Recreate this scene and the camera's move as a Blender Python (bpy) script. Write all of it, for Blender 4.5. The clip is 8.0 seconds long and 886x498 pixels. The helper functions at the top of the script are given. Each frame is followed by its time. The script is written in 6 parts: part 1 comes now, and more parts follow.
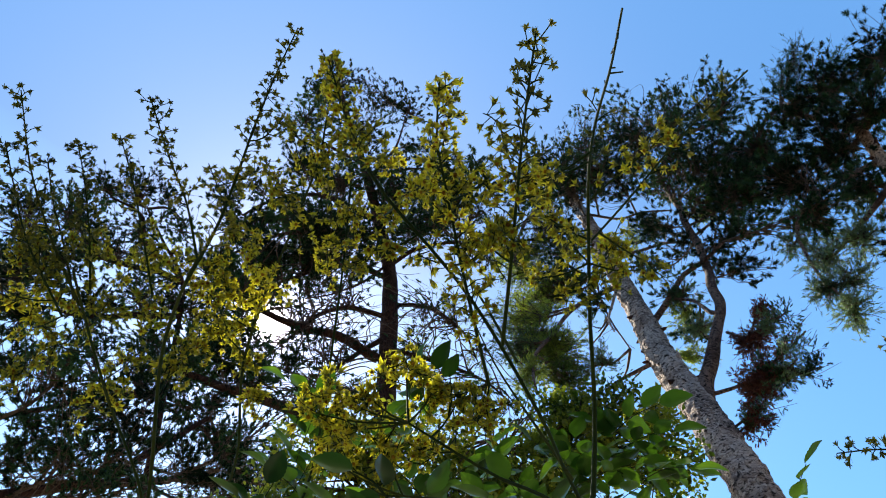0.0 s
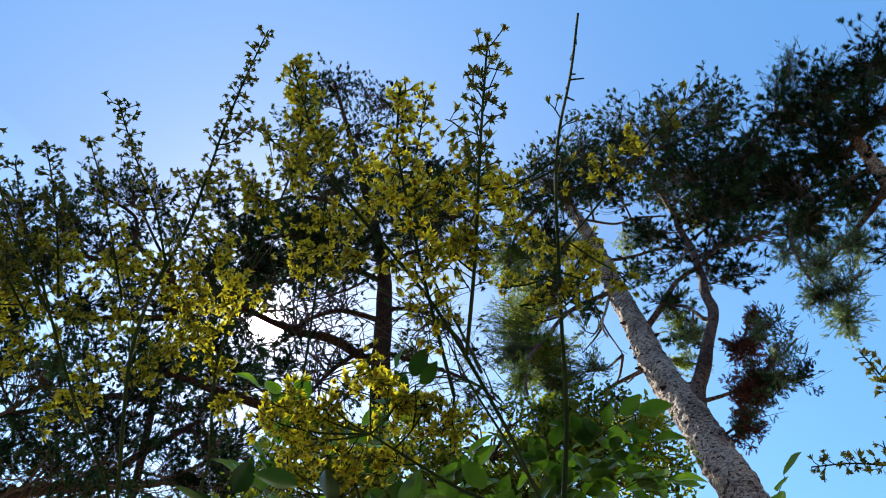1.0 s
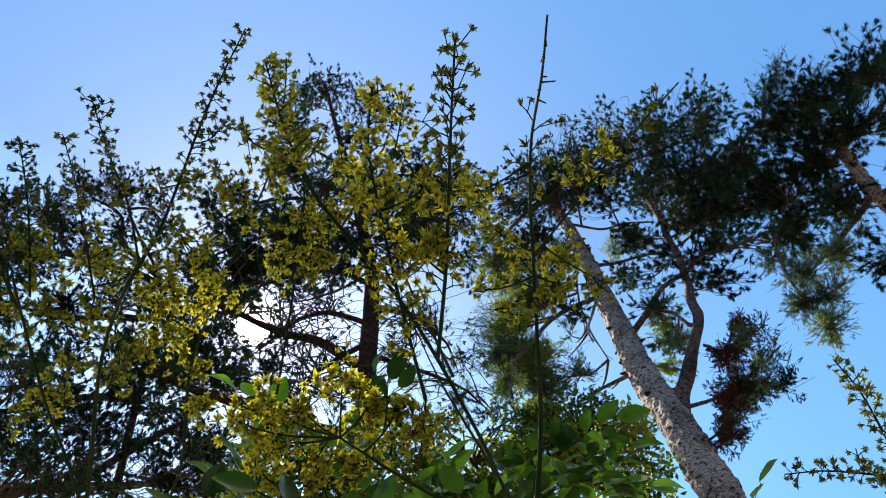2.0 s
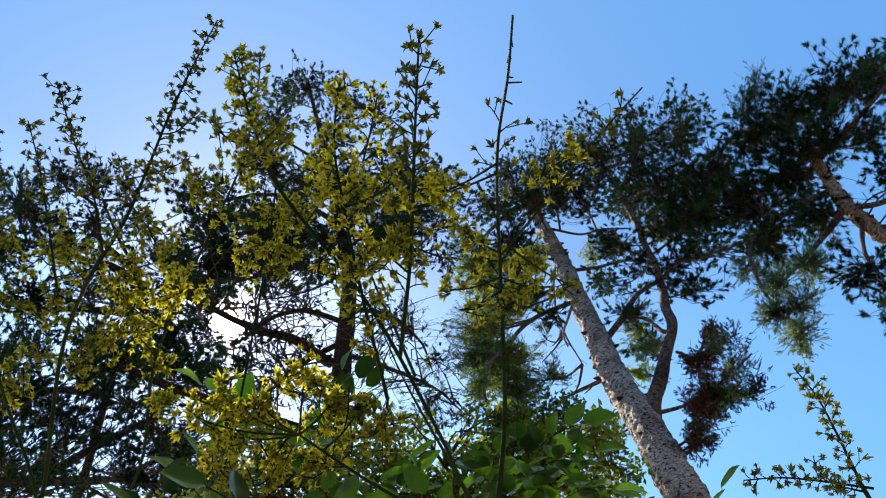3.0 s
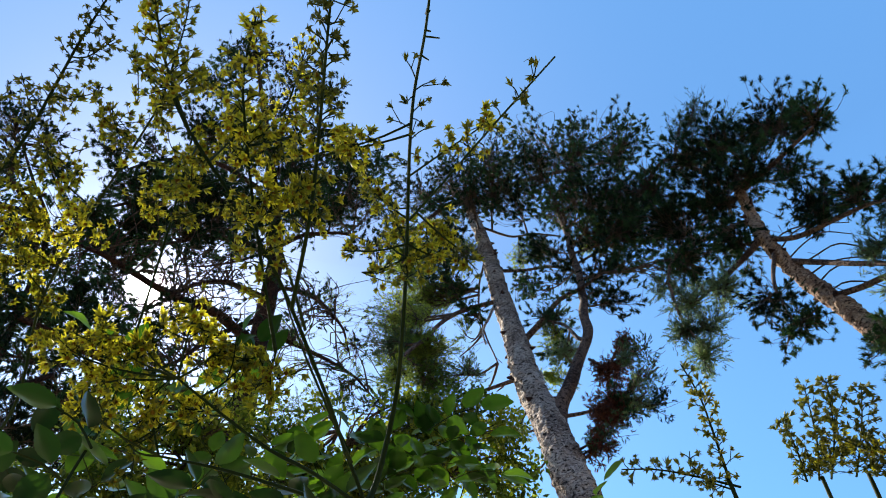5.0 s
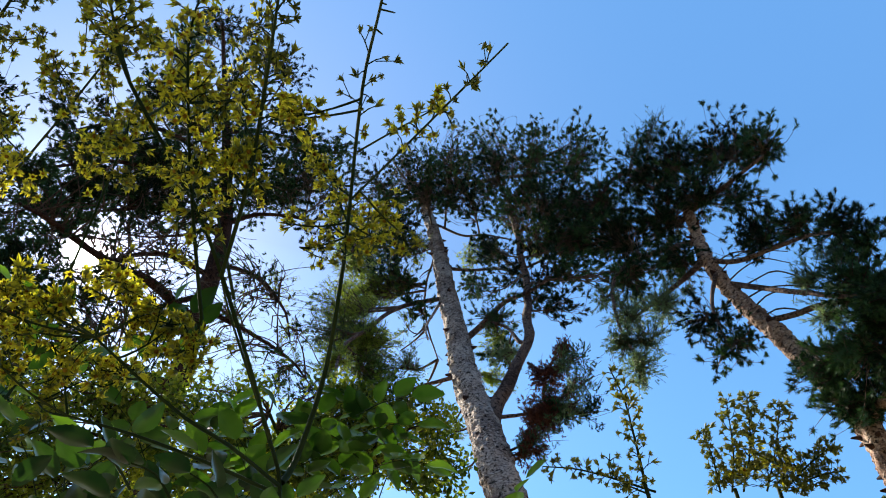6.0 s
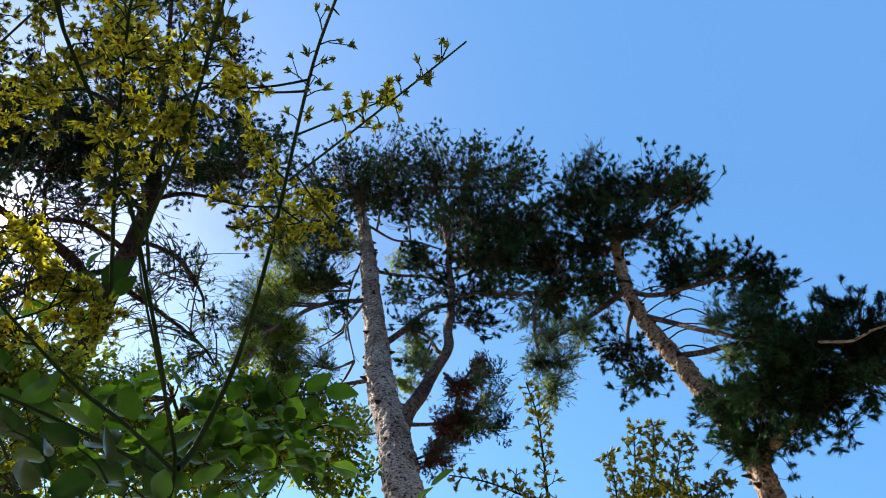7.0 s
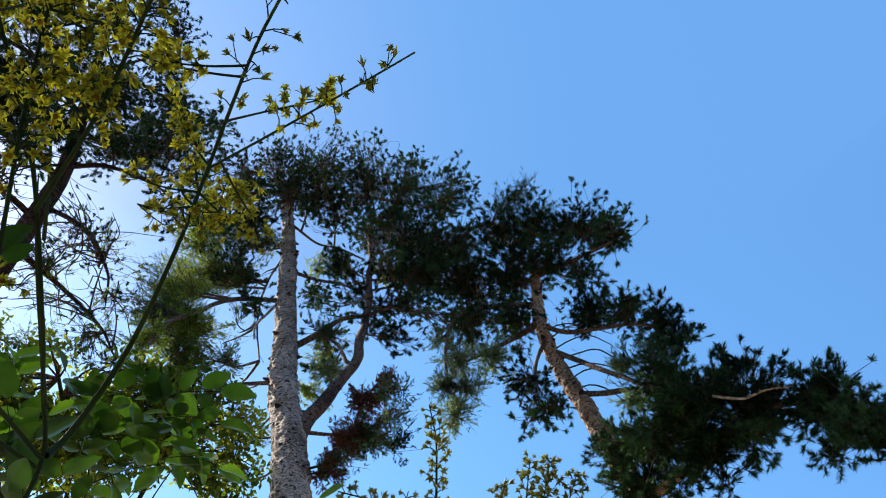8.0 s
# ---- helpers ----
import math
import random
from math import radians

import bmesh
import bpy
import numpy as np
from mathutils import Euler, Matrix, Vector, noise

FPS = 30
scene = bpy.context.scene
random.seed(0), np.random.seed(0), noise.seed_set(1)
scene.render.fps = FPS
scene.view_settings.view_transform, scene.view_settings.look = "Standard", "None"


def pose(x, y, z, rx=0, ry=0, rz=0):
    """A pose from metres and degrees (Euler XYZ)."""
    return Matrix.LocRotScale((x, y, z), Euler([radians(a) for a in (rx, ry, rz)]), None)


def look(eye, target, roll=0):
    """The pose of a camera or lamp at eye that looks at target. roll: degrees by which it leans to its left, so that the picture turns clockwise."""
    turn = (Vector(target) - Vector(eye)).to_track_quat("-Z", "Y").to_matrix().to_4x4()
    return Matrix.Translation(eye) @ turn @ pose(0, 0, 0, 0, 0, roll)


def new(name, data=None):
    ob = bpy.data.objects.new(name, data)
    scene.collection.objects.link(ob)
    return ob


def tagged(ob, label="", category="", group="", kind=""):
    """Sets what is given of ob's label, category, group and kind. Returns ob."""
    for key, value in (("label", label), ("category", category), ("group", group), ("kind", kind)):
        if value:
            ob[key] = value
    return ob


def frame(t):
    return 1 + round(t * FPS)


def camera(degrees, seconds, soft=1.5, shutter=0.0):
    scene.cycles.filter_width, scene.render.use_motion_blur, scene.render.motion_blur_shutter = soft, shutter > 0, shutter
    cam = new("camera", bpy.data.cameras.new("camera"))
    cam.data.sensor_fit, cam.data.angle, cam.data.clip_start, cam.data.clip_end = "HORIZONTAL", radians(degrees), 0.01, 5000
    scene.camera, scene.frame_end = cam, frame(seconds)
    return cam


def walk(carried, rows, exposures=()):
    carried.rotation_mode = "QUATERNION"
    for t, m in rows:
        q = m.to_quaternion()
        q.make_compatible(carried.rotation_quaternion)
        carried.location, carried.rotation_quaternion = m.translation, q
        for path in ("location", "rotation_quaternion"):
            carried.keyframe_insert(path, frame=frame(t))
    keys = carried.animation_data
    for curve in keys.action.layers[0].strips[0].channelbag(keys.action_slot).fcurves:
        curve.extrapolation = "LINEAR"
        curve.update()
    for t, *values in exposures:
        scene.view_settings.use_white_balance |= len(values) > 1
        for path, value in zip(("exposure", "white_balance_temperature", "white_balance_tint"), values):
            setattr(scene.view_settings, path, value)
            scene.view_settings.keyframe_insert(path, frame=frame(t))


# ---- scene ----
cam = camera(63.5, 8.0, 1.0)
PATH = [
    (0.0, 0.0, 0.0, 1.6, 141.2, 0.0, 0.0), (0.5, 0.026, 0.006, 1.613, 141.32, -0.08, -0.18), (1.0, 0.052, 0.008, 1.622, 141.47, -0.14, -0.48),
    (1.5, 0.07, 0.012, 1.627, 141.62, -0.08, -0.91), (3.0, 0.1, 0.018, 1.629, 141.82, 0.38, -3.8), (3.5, 0.126, 0.024, 1.628, 141.67, 0.42, -5.43),
    (4.0, 0.134, 0.032, 1.625, 141.52, 0.56, -7.38), (4.5, 0.14, 0.046, 1.615, 141.38, 0.63, -9.58), (6.0, 0.175, 0.07, 1.601, 140.87, 0.24, -18.62),
    (6.5, 0.181, 0.082, 1.606, 140.98, 0.27, -22.65), (7.0, 0.179, 0.091, 1.608, 141.36, 0.46, -27.32), (7.5, 0.181, 0.095, 1.614, 141.94, 0.64, -32.26),
    (8.0, 0.189, 0.101, 1.626, 142.52, 0.47, -37.16)]
walk(cam, [(t, pose(*row)) for t, *row in PATH], exposures=[(0.0, 1.77), (8.0, 1.77)])

# ---- light: a clear summer sky, the sun shining through the crowns ----
SUN_AZ, SUN_EL = radians(-19.0), radians(43.7)
SUN = Vector((math.sin(SUN_AZ) * math.cos(SUN_EL), math.cos(SUN_AZ) * math.cos(SUN_EL), math.sin(SUN_EL)))
world = bpy.data.worlds.new("sky")
scene.world = world
world.use_nodes = True
wn, wl = world.node_tree.nodes, world.node_tree.links
wn.clear()
w_out, w_bg = wn.new("ShaderNodeOutputWorld"), wn.new("ShaderNodeBackground")
w_sky = wn.new("ShaderNodeTexSky")
w_sky.sky_type, w_sky.sun_disc = "NISHITA", False
w_sky.sun_elevation, w_sky.sun_rotation = SUN_EL, SUN_AZ
w_sky.air_density, w_sky.dust_density, w_sky.ozone_density, w_sky.altitude = 1.0, 0.15, 3.0, 100
w_bg.inputs["Strength"].default_value = 0.06
w_way, w_lift = wn.new("ShaderNodeTexCoord"), wn.new("ShaderNodeVectorMath")
w_lift.operation, w_lift.inputs[1].default_value = "ADD", (0, 0, 0.24)  # the blue stays deep towards the horizon
wl.new(w_way.outputs["Generated"], w_lift.inputs[0]), wl.new(w_lift.outputs[0], w_sky.inputs["Vector"])
# the sun's disc and the bright haze round it
w_co, w_dot = wn.new("ShaderNodeTexCoord"), wn.new("ShaderNodeVectorMath")
w_dot.operation, w_dot.inputs[1].default_value = "DOT_PRODUCT", SUN
wl.new(w_co.outputs["Generated"], w_dot.inputs[0])


def halo(power, gain):
    p, m = wn.new("ShaderNodeMath"), wn.new("ShaderNodeMath")
    p.operation, p.inputs[1].default_value, p.use_clamp = "POWER", power, True
    m.operation, m.inputs[1].default_value = "MULTIPLY", gain
    wl.new(w_dot.outputs["Value"], p.inputs[0]), wl.new(p.outputs[0], m.inputs[0])
    return m.outputs[0]


w_sum = None
for power, gain in ((12000.0, 500.0), (5000.0, 40.0), (600.0, 4.0), (60.0, 2.4), (10.0, 1.5)):
    h = halo(power, gain)
    if w_sum is None:
        w_sum = h
    else:
        a = wn.new("ShaderNodeMath")
        wl.new(w_sum, a.inputs[0]), wl.new(h, a.inputs[1])
        w_sum = a.outputs[0]
w_tint, w_add = wn.new("ShaderNodeVectorMath"), wn.new("ShaderNodeVectorMath")
w_tint.operation, w_tint.inputs[0].default_value, w_add.operation = "SCALE", (1.12, 0.98, 1.04), "ADD"
wl.new(w_sum, w_tint.inputs["Scale"])
w_blue = wn.new("ShaderNodeVectorMath")
w_blue.operation, w_blue.inputs[1].default_value = "MULTIPLY", (1.05, 1.56, 1.68)
wl.new(w_sky.outputs[0], w_blue.inputs[0])
wl.new(w_blue.outputs[0], w_add.inputs[0]), wl.new(w_tint.outputs[0], w_add.inputs[1])
wl.new(w_add.outputs[0], w_bg.inputs["Color"]), wl.new(w_bg.outputs[0], w_out.inputs["Surface"])

sun_lamp = new("sun", bpy.data.lights.new("sun", "SUN"))
sun_lamp.data.energy, sun_lamp.data.angle, sun_lamp.data.color = 5.0, radians(0.6), (1.0, 0.92, 0.78)
sun_lamp.matrix_world = look(SUN * 60, (0, 0, 0))


# ---- materials ----
def material(name, rough=0.8):
    m = bpy.data.materials.new(name)
    m.use_nodes = True
    b = m.node_tree.nodes["Principled BSDF"]
    b.inputs["Roughness"].default_value = rough
    return m, m.node_tree.nodes, m.node_tree.links, b


def ramp(n, stops):
    r = n.new("ShaderNodeValToRGB")
    while len(r.color_ramp.elements) < len(stops):
        r.color_ramp.elements.new(0.5)
    for e, (p, c) in zip(r.color_ramp.elements, stops):
        e.position, e.color = p, (*c, 1)
    return r


def bark(name, crack, low, mid, high, scale=26.0, stretch=0.45, relief=0.02):
    """Plated bark: flakes with dark cracks between, and stains of a larger size."""
    m, n, l, b = material(name, 0.9)
    b.inputs["Specular IOR Level"].default_value = 0.12
    co, mp = n.new("ShaderNodeTexCoord"), n.new("ShaderNodeMapping")
    mp.inputs["Scale"].default_value = (1, 1, stretch)
    l.new(co.outputs["Object"], mp.inputs["Vector"])
    wob = n.new("ShaderNodeTexNoise")
    wob.inputs["Scale"].default_value = 9
    mix = n.new("ShaderNodeMix")
    mix.data_type, mix.blend_type, mix.inputs["Factor"].default_value = "RGBA", "ADD", 0.3
    l.new(mp.outputs[0], wob.inputs["Vector"]), l.new(mp.outputs[0], mix.inputs["A"]), l.new(wob.outputs["Color"], mix.inputs["B"])
    v = n.new("ShaderNodeTexVoronoi")
    v.feature, v.inputs["Scale"].default_value = "DISTANCE_TO_EDGE", scale
    l.new(mix.outputs["Result"], v.inputs["Vector"])
    cells = n.new("ShaderNodeTexVoronoi")
    cells.inputs["Scale"].default_value = scale
    l.new(mix.outputs["Result"], cells.inputs["Vector"])
    big = n.new("ShaderNodeTexNoise")
    big.inputs["Scale"].default_value, big.inputs["Detail"].default_value = 2.2, 6
    l.new(co.outputs["Object"], big.inputs["Vector"])
    tone = n.new("ShaderNodeMath")
    tone.operation = "ADD"
    half = n.new("ShaderNodeMath")
    half.operation, half.inputs[1].default_value = "MULTIPLY", 0.45
    l.new(cells.outputs["Color"], half.inputs[0]), l.new(half.outputs[0], tone.inputs[0])
    l.new(big.outputs["Fac"], tone.inputs[1])
    r = ramp(n, [(0.45, low), (0.62, mid), (0.85, high)])
    l.new(tone.outputs[0], r.inputs[0])
    fleck = n.new("ShaderNodeTexNoise")
    fleck.inputs["Scale"].default_value, fleck.inputs["Detail"].default_value, fleck.inputs["Roughness"].default_value = scale * 1.0, 5, 0.6
    l.new(mp.outputs[0], fleck.inputs["Vector"])
    spots = ramp(n, [(0.40, (0, 0, 0)), (0.47, (1, 1, 1))])
    l.new(fleck.outputs["Fac"], spots.inputs[0])
    edge = ramp(n, [(0.0, (0, 0, 0)), (0.045, (1, 1, 1))])
    l.new(v.outputs["Distance"], edge.inputs[0])
    fin = n.new("ShaderNodeMix")
    fin.data_type = "RGBA"
    fin.inputs["A"].default_value = (*crack, 1)
    both = n.new("ShaderNodeMath")
    both.operation = "MULTIPLY"
    l.new(edge.outputs[0], both.inputs[0]), l.new(spots.outputs[0], both.inputs[1])
    l.new(both.outputs[0], fin.inputs["Factor"]), l.new(r.outputs[0], fin.inputs["B"]), l.new(fin.outputs["Result"], b.inputs["Base Color"])
    fine = n.new("ShaderNodeTexNoise")
    fine.inputs["Scale"].default_value, fine.inputs["Detail"].default_value = 60, 4
    l.new(mp.outputs[0], fine.inputs["Vector"])
    hsum = n.new("ShaderNodeMath")
    hsum.operation = "MULTIPLY_ADD"
    hsum.inputs[1].default_value = 0.35
    l.new(fine.outputs["Fac"], hsum.inputs[0]), l.new(edge.outputs[0], hsum.inputs[2])
    bump = n.new("ShaderNodeBump")
    bump.inputs["Distance"].default_value, bump.inputs["Strength"].default_value = relief, 1.0
    l.new(hsum.outputs[0], bump.inputs["Height"]), l.new(bump.outputs[0], b.inputs["Normal"])
    return m


def leafy(name, dark, mid, light, glow, through_light=0.4, rough=0.5, scale=6.0, gloss=0.2):
    """Thin green matter that lets some light through; its colour wanders from piece to piece."""
    m, n, l, b = material(name, rough)
    b.inputs["Specular IOR Level"].default_value = gloss
    geo, info, co = n.new("ShaderNodeNewGeometry"), n.new("ShaderNodeObjectInfo"), n.new("ShaderNodeTexCoord")
    big = n.new("ShaderNodeTexNoise")
    big.inputs["Scale"].default_value, big.inputs["Detail"].default_value = scale, 3
    l.new(geo.outputs["Position"], big.inputs["Vector"])
    a1, a2 = n.new("ShaderNodeMath"), n.new("ShaderNodeMath")
    a1.operation = a2.operation = "MULTIPLY_ADD"
    a1.inputs[1].default_value, a2.inputs[1].default_value = 0.35, 0.3
    l.new(geo.outputs["Random Per Island"], a1.inputs[0]), l.new(big.outputs["Fac"], a1.inputs[2])
    l.new(info.outputs["Random"], a2.inputs[0]), l.new(a1.outputs[0], a2.inputs[2])
    r = ramp(n, [(0.45, dark), (0.8, mid), (1.1, light)])
    l.new(a2.outputs[0], r.inputs[0]), l.new(r.outputs[0], b.inputs["Base Color"])
    t = n.new("ShaderNodeBsdfTranslucent")
    warm = n.new("ShaderNodeMix")
    warm.data_type, warm.blend_type, warm.inputs["Factor"].default_value = "RGBA", "MULTIPLY", 1.0
    warm.inputs["B"].default_value = (*glow, 1)
    l.new(r.outputs[0], warm.inputs["A"]), l.new(warm.outputs["Result"], t.inputs["Color"])
    mx = n.new("ShaderNodeMixShader")
    mx.inputs[0].default_value = through_light
    l.new(b.outputs[0], mx.inputs[1]), l.new(t.outputs[0], mx.inputs[2]), l.new(mx.outputs[0], n["Material Output"].inputs["Surface"])
    return m


BARK_GREY = bark("pine_bark_grey", (0.026, 0.016, 0.012), (0.11, 0.072, 0.056), (0.25, 0.18, 0.145), (0.46, 0.37, 0.31), 26, 1.5, 0.03)
# far darker than the limb bark: the backlit pines' shade is in the colour
BARK_RED = bark("pine_bark_reddish_shaded", (0.014, 0.007, 0.005), (0.014, 0.006, 0.005), (0.030, 0.013, 0.009), (0.065, 0.03, 0.02), 34)
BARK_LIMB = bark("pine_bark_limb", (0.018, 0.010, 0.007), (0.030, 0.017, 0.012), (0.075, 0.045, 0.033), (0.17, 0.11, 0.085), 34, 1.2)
BARK_TAN = bark("pine_bark_tan", (0.028, 0.016, 0.011), (0.13, 0.07, 0.047), (0.25, 0.15, 0.105), (0.42, 0.30, 0.22), 26, 1.5, 0.03)
TWIG = bark("twig_bark", (0.015, 0.01, 0.008), (0.035, 0.023, 0.017), (0.065, 0.043, 0.032), (0.11, 0.075, 0.055), 60, 0.5, 0.004)
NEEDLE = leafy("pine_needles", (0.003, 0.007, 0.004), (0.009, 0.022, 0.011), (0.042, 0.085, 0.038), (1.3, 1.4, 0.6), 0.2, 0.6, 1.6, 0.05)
# paler copy of the needles: sun shining through is put into the colour
NEEDLE_SUNLIT = leafy("pine_needles_sunlit", (0.018, 0.036, 0.011), (0.065, 0.10, 0.026), (0.2, 0.25, 0.06), (1.5, 1.5, 0.45), 0.55, 0.45, 1.2)
# greyish copy, its colour paled as if washed by the bright sky behind
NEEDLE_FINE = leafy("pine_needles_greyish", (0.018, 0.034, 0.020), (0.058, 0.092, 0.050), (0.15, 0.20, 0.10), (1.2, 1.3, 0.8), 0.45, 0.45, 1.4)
NEEDLE_DEAD = leafy("dry_needles", (0.028, 0.009, 0.007), (0.070, 0.023, 0.016), (0.14, 0.055, 0.036), (1.3, 0.9, 0.7), 0.3, 0.7, 3.0)
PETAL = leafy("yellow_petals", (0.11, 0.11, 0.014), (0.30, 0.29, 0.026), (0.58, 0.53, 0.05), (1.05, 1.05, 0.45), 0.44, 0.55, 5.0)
# darker petals for sprays against the sky: their backlit look is painted in
PETAL_DULL = leafy("backlit_olive_petals", (0.045, 0.055, 0.014), (0.11, 0.12, 0.022), (0.26, 0.25, 0.036), (1.0, 1.0, 0.4), 0.22, 0.6, 5.0)
CALYX = leafy("green_calyx", (0.07, 0.085, 0.018), (0.11, 0.13, 0.03), (0.17, 0.18, 0.045), (1.2, 1.1, 0.5), 0.25, 0.6, 5.0)
CENTRE = leafy("brown_flower_centre", (0.08, 0.034, 0.007), (0.17, 0.080, 0.010), (0.30, 0.16, 0.016), (1.0, 1.0, 1.0), 0.1, 0.8, 9.0)
STEM = leafy("green_stem", (0.009, 0.018, 0.005), (0.015, 0.028, 0.007), (0.032, 0.044, 0.013), (1.0, 1.0, 1.0), 0.05, 0.7, 8.0, 0.08)
LEAF = leafy("shrub_leaf", (0.006, 0.020, 0.005), (0.020, 0.055, 0.010), (0.075, 0.155, 0.024), (1.6, 1.6, 0.4), 0.38, 0.45, 7.0, 0.2)
LEAF_DARK = leafy("dark_glossy_leaf", (0.005, 0.014, 0.007), (0.012, 0.034, 0.012), (0.035, 0.08, 0.02), (1.6, 1.7, 0.5), 0.3, 0.34, 7.0, 0.28)
LEAF_SMALL = leafy("small_leaves", (0.022, 0.042, 0.008), (0.08, 0.115, 0.02), (0.22, 0.24, 0.036), (1.5, 1.5, 0.4), 0.5, 0.45, 4.0)

soil, sn, sl, sb = material("dry_grass", 0.95)
s_co = sn.new("ShaderNodeTexCoord")
s_no = sn.new("ShaderNodeTexNoise")
sl.new(s_co.outputs["Object"], s_no.inputs["Vector"])
s_no.inputs["Scale"].default_value, s_no.inputs["Detail"].default_value = 3.0, 9
s_r = ramp(sn, [(0.3, (0.10, 0.085, 0.05)), (0.55, (0.17, 0.15, 0.075)), (0.8, (0.12, 0.13, 0.05))])
sl.new(s_no.outputs["Fac"], s_r.inputs[0]), sl.new(s_r.outputs[0], sb.inputs["Base Color"])

plaster, pn, pl, pb = material("brown_render", 0.9)
p_co = pn.new("ShaderNodeTexCoord")
p_no = pn.new("ShaderNodeTexNoise")
pl.new(p_co.outputs["Object"], p_no.inputs["Vector"])
p_no.inputs["Scale"].default_value, p_no.inputs["Detail"].default_value = 1.3, 8
p_r = ramp(pn, [(0.3, (0.13, 0.10, 0.075)), (0.7, (0.20, 0.16, 0.12))])
pl.new(p_no.outputs["Fac"], p_r.inputs[0]), pl.new(p_r.outputs[0], pb.inputs["Base Color"])

# ---- geometry helpers ----
class Mesher:
    """Collects vertices and faces, in world places, of what becomes one mesh."""

    def __init__(self):
        self.v, self.f, self.m, self.count = [], [], [], 0

    def add(self, verts, faces, slot=0):
        verts, faces = np.asarray(verts, float), np.asarray(faces, int)
        self.v.append(verts), self.f.append(faces + self.count), self.m.append(np.full(len(faces), slot))
        self.count += len(verts)

    def mesh(self, name, mats, origin, smooth=True):
        me = bpy.data.meshes.new(name)
        v = np.concatenate(self.v) - np.asarray(origin)
        sizes = np.concatenate([np.full(len(f), f.shape[1]) for f in self.f])
        loops = np.concatenate([f.ravel() for f in self.f])
        me.vertices.add(len(v)), me.vertices.foreach_set("co", v.ravel())
        me.loops.add(len(loops)), me.loops.foreach_set("vertex_index", loops)
        me.polygons.add(len(sizes))
        me.polygons.foreach_set("loop_start", np.concatenate([[0], np.cumsum(sizes)[:-1]]))
        me.polygons.foreach_set("material_index", np.concatenate(self.m))
        me.polygons.foreach_set("use_smooth", np.full(len(sizes), smooth))
        for m in mats:
            me.materials.append(m)
        me.update(calc_edges=True)
        me.validate()
        return me


def unit(a):
    a = np.asarray(a, float)
    return a / (np.linalg.norm(a, axis=-1, keepdims=True) + 1e-12)


def spline(pts, step):
    """Points every step metres or so along a smooth line through pts."""
    p = np.asarray(pts, float)
    p = np.vstack([2 * p[0] - p[1], p, 2 * p[-1] - p[-2]])
    out = []
    for i in range(1, len(p) - 2):
        n = max(2, int(np.linalg.norm(p[i + 1] - p[i]) / step))
        t = np.linspace(0, 1, n, endpoint=False)[:, None]
        out.append(0.5 * (2 * p[i] + (p[i + 1] - p[i - 1]) * t + (2 * p[i - 1] - 5 * p[i] + 4 * p[i + 1] - p[i + 2]) * t**2
                          + (3 * p[i] - p[i - 1] - 3 * p[i + 1] + p[i + 2]) * t**3))
    return np.vstack([*out, p[-2:-1]])


def risen(a, b, gap):
    """Points from a on, short of b, so that a long straight foot joins a bent top without a bulge."""
    a, b = np.asarray(a, float), np.asarray(b, float)
    n = max(2, int(np.linalg.norm(b - a) / gap))
    return [a + (b - a) * k / n for k in range(n)]


def tube(g, line, radii, sides=6, rough=0.0, slot=0, seed=0, flakes=0.0):
    """A tapered, slightly uneven rod along line."""
    line = np.asarray(line, float)
    k = len(line)
    r = np.interp(np.linspace(0, 1, k), np.linspace(0, 1, len(radii)), radii)
    tang = unit(np.gradient(line, axis=0))
    ref = np.array([0.0, 0, 1]) if abs(tang[0][2]) < 0.8 else np.array([1.0, 0, 0])
    side = unit(np.cross(tang[0], ref))
    rings, run = [], np.concatenate([[0], np.cumsum(np.linalg.norm(np.diff(line, axis=0), axis=1))])
    a = np.linspace(0, 2 * np.pi, sides, endpoint=False)
    for i in range(k):
        side = unit(side - tang[i] * (side @ tang[i]))
        up = np.cross(tang[i], side)
        rr = np.full(sides, r[i])
        if rough:
            for j in range(sides):
                q = Vector(line[i] * 2.3) + Vector((math.cos(a[j]), math.sin(a[j]), seed))
                rr[j] *= 1 + rough * (noise.noise(q) + 0.5 * noise.noise(q * 3.1))
                if flakes:  # plates of bark that stand out from the cracks between them
                    q = Vector((math.cos(a[j]) * r[i] * 19, math.sin(a[j]) * r[i] * 19, run[i] * 21))
                    d = noise.voronoi(q + 0.4 * noise.noise_vector(q * 1.3))
                    rr[j] += flakes * (min(1.0, (d[0][1] - d[0][0]) * 2.6) * (0.35 + 0.9 * noise.cell(d[1][0] * 7.3)) + 0.7 * noise.noise(q * 0.22))
        rings.append(line[i] + rr[:, None] * (np.cos(a)[:, None] * side + np.sin(a)[:, None] * up))
    v = np.vstack(rings)
    i, j = np.meshgrid(np.arange(k - 1), np.arange(sides), indexing="ij")
    f = np.stack([i * sides + j, i * sides + (j + 1) % sides, (i + 1) * sides + (j + 1) % sides, (i + 1) * sides + j], -1).reshape(-1, 4)
    g.add(v, f, slot)
    g.add(np.vstack([rings[-1], line[-1] + tang[-1] * r[-1]]), [(q, (q + 1) % sides, sides) for q in range(sides)], slot)


def thing(name, base, label, category, group=""):
    ob = new(name)
    ob.location, ob.empty_display_size = base, 0.2
    return tagged(ob, label, category, group)


def part(name, g, mats, parent, label="", smooth=True, kind=""):
    """Links what g collected as one mesh object under a thing, or under a part of one."""
    root = parent
    while root.parent:
        root = root.parent
    ob = new(name, g.mesh(name, mats, root.location, smooth))
    ob.parent = parent
    return tagged(ob, label, kind=kind)


RNG = np.random.default_rng(11)
UP = np.array([0.0, 0, 1])
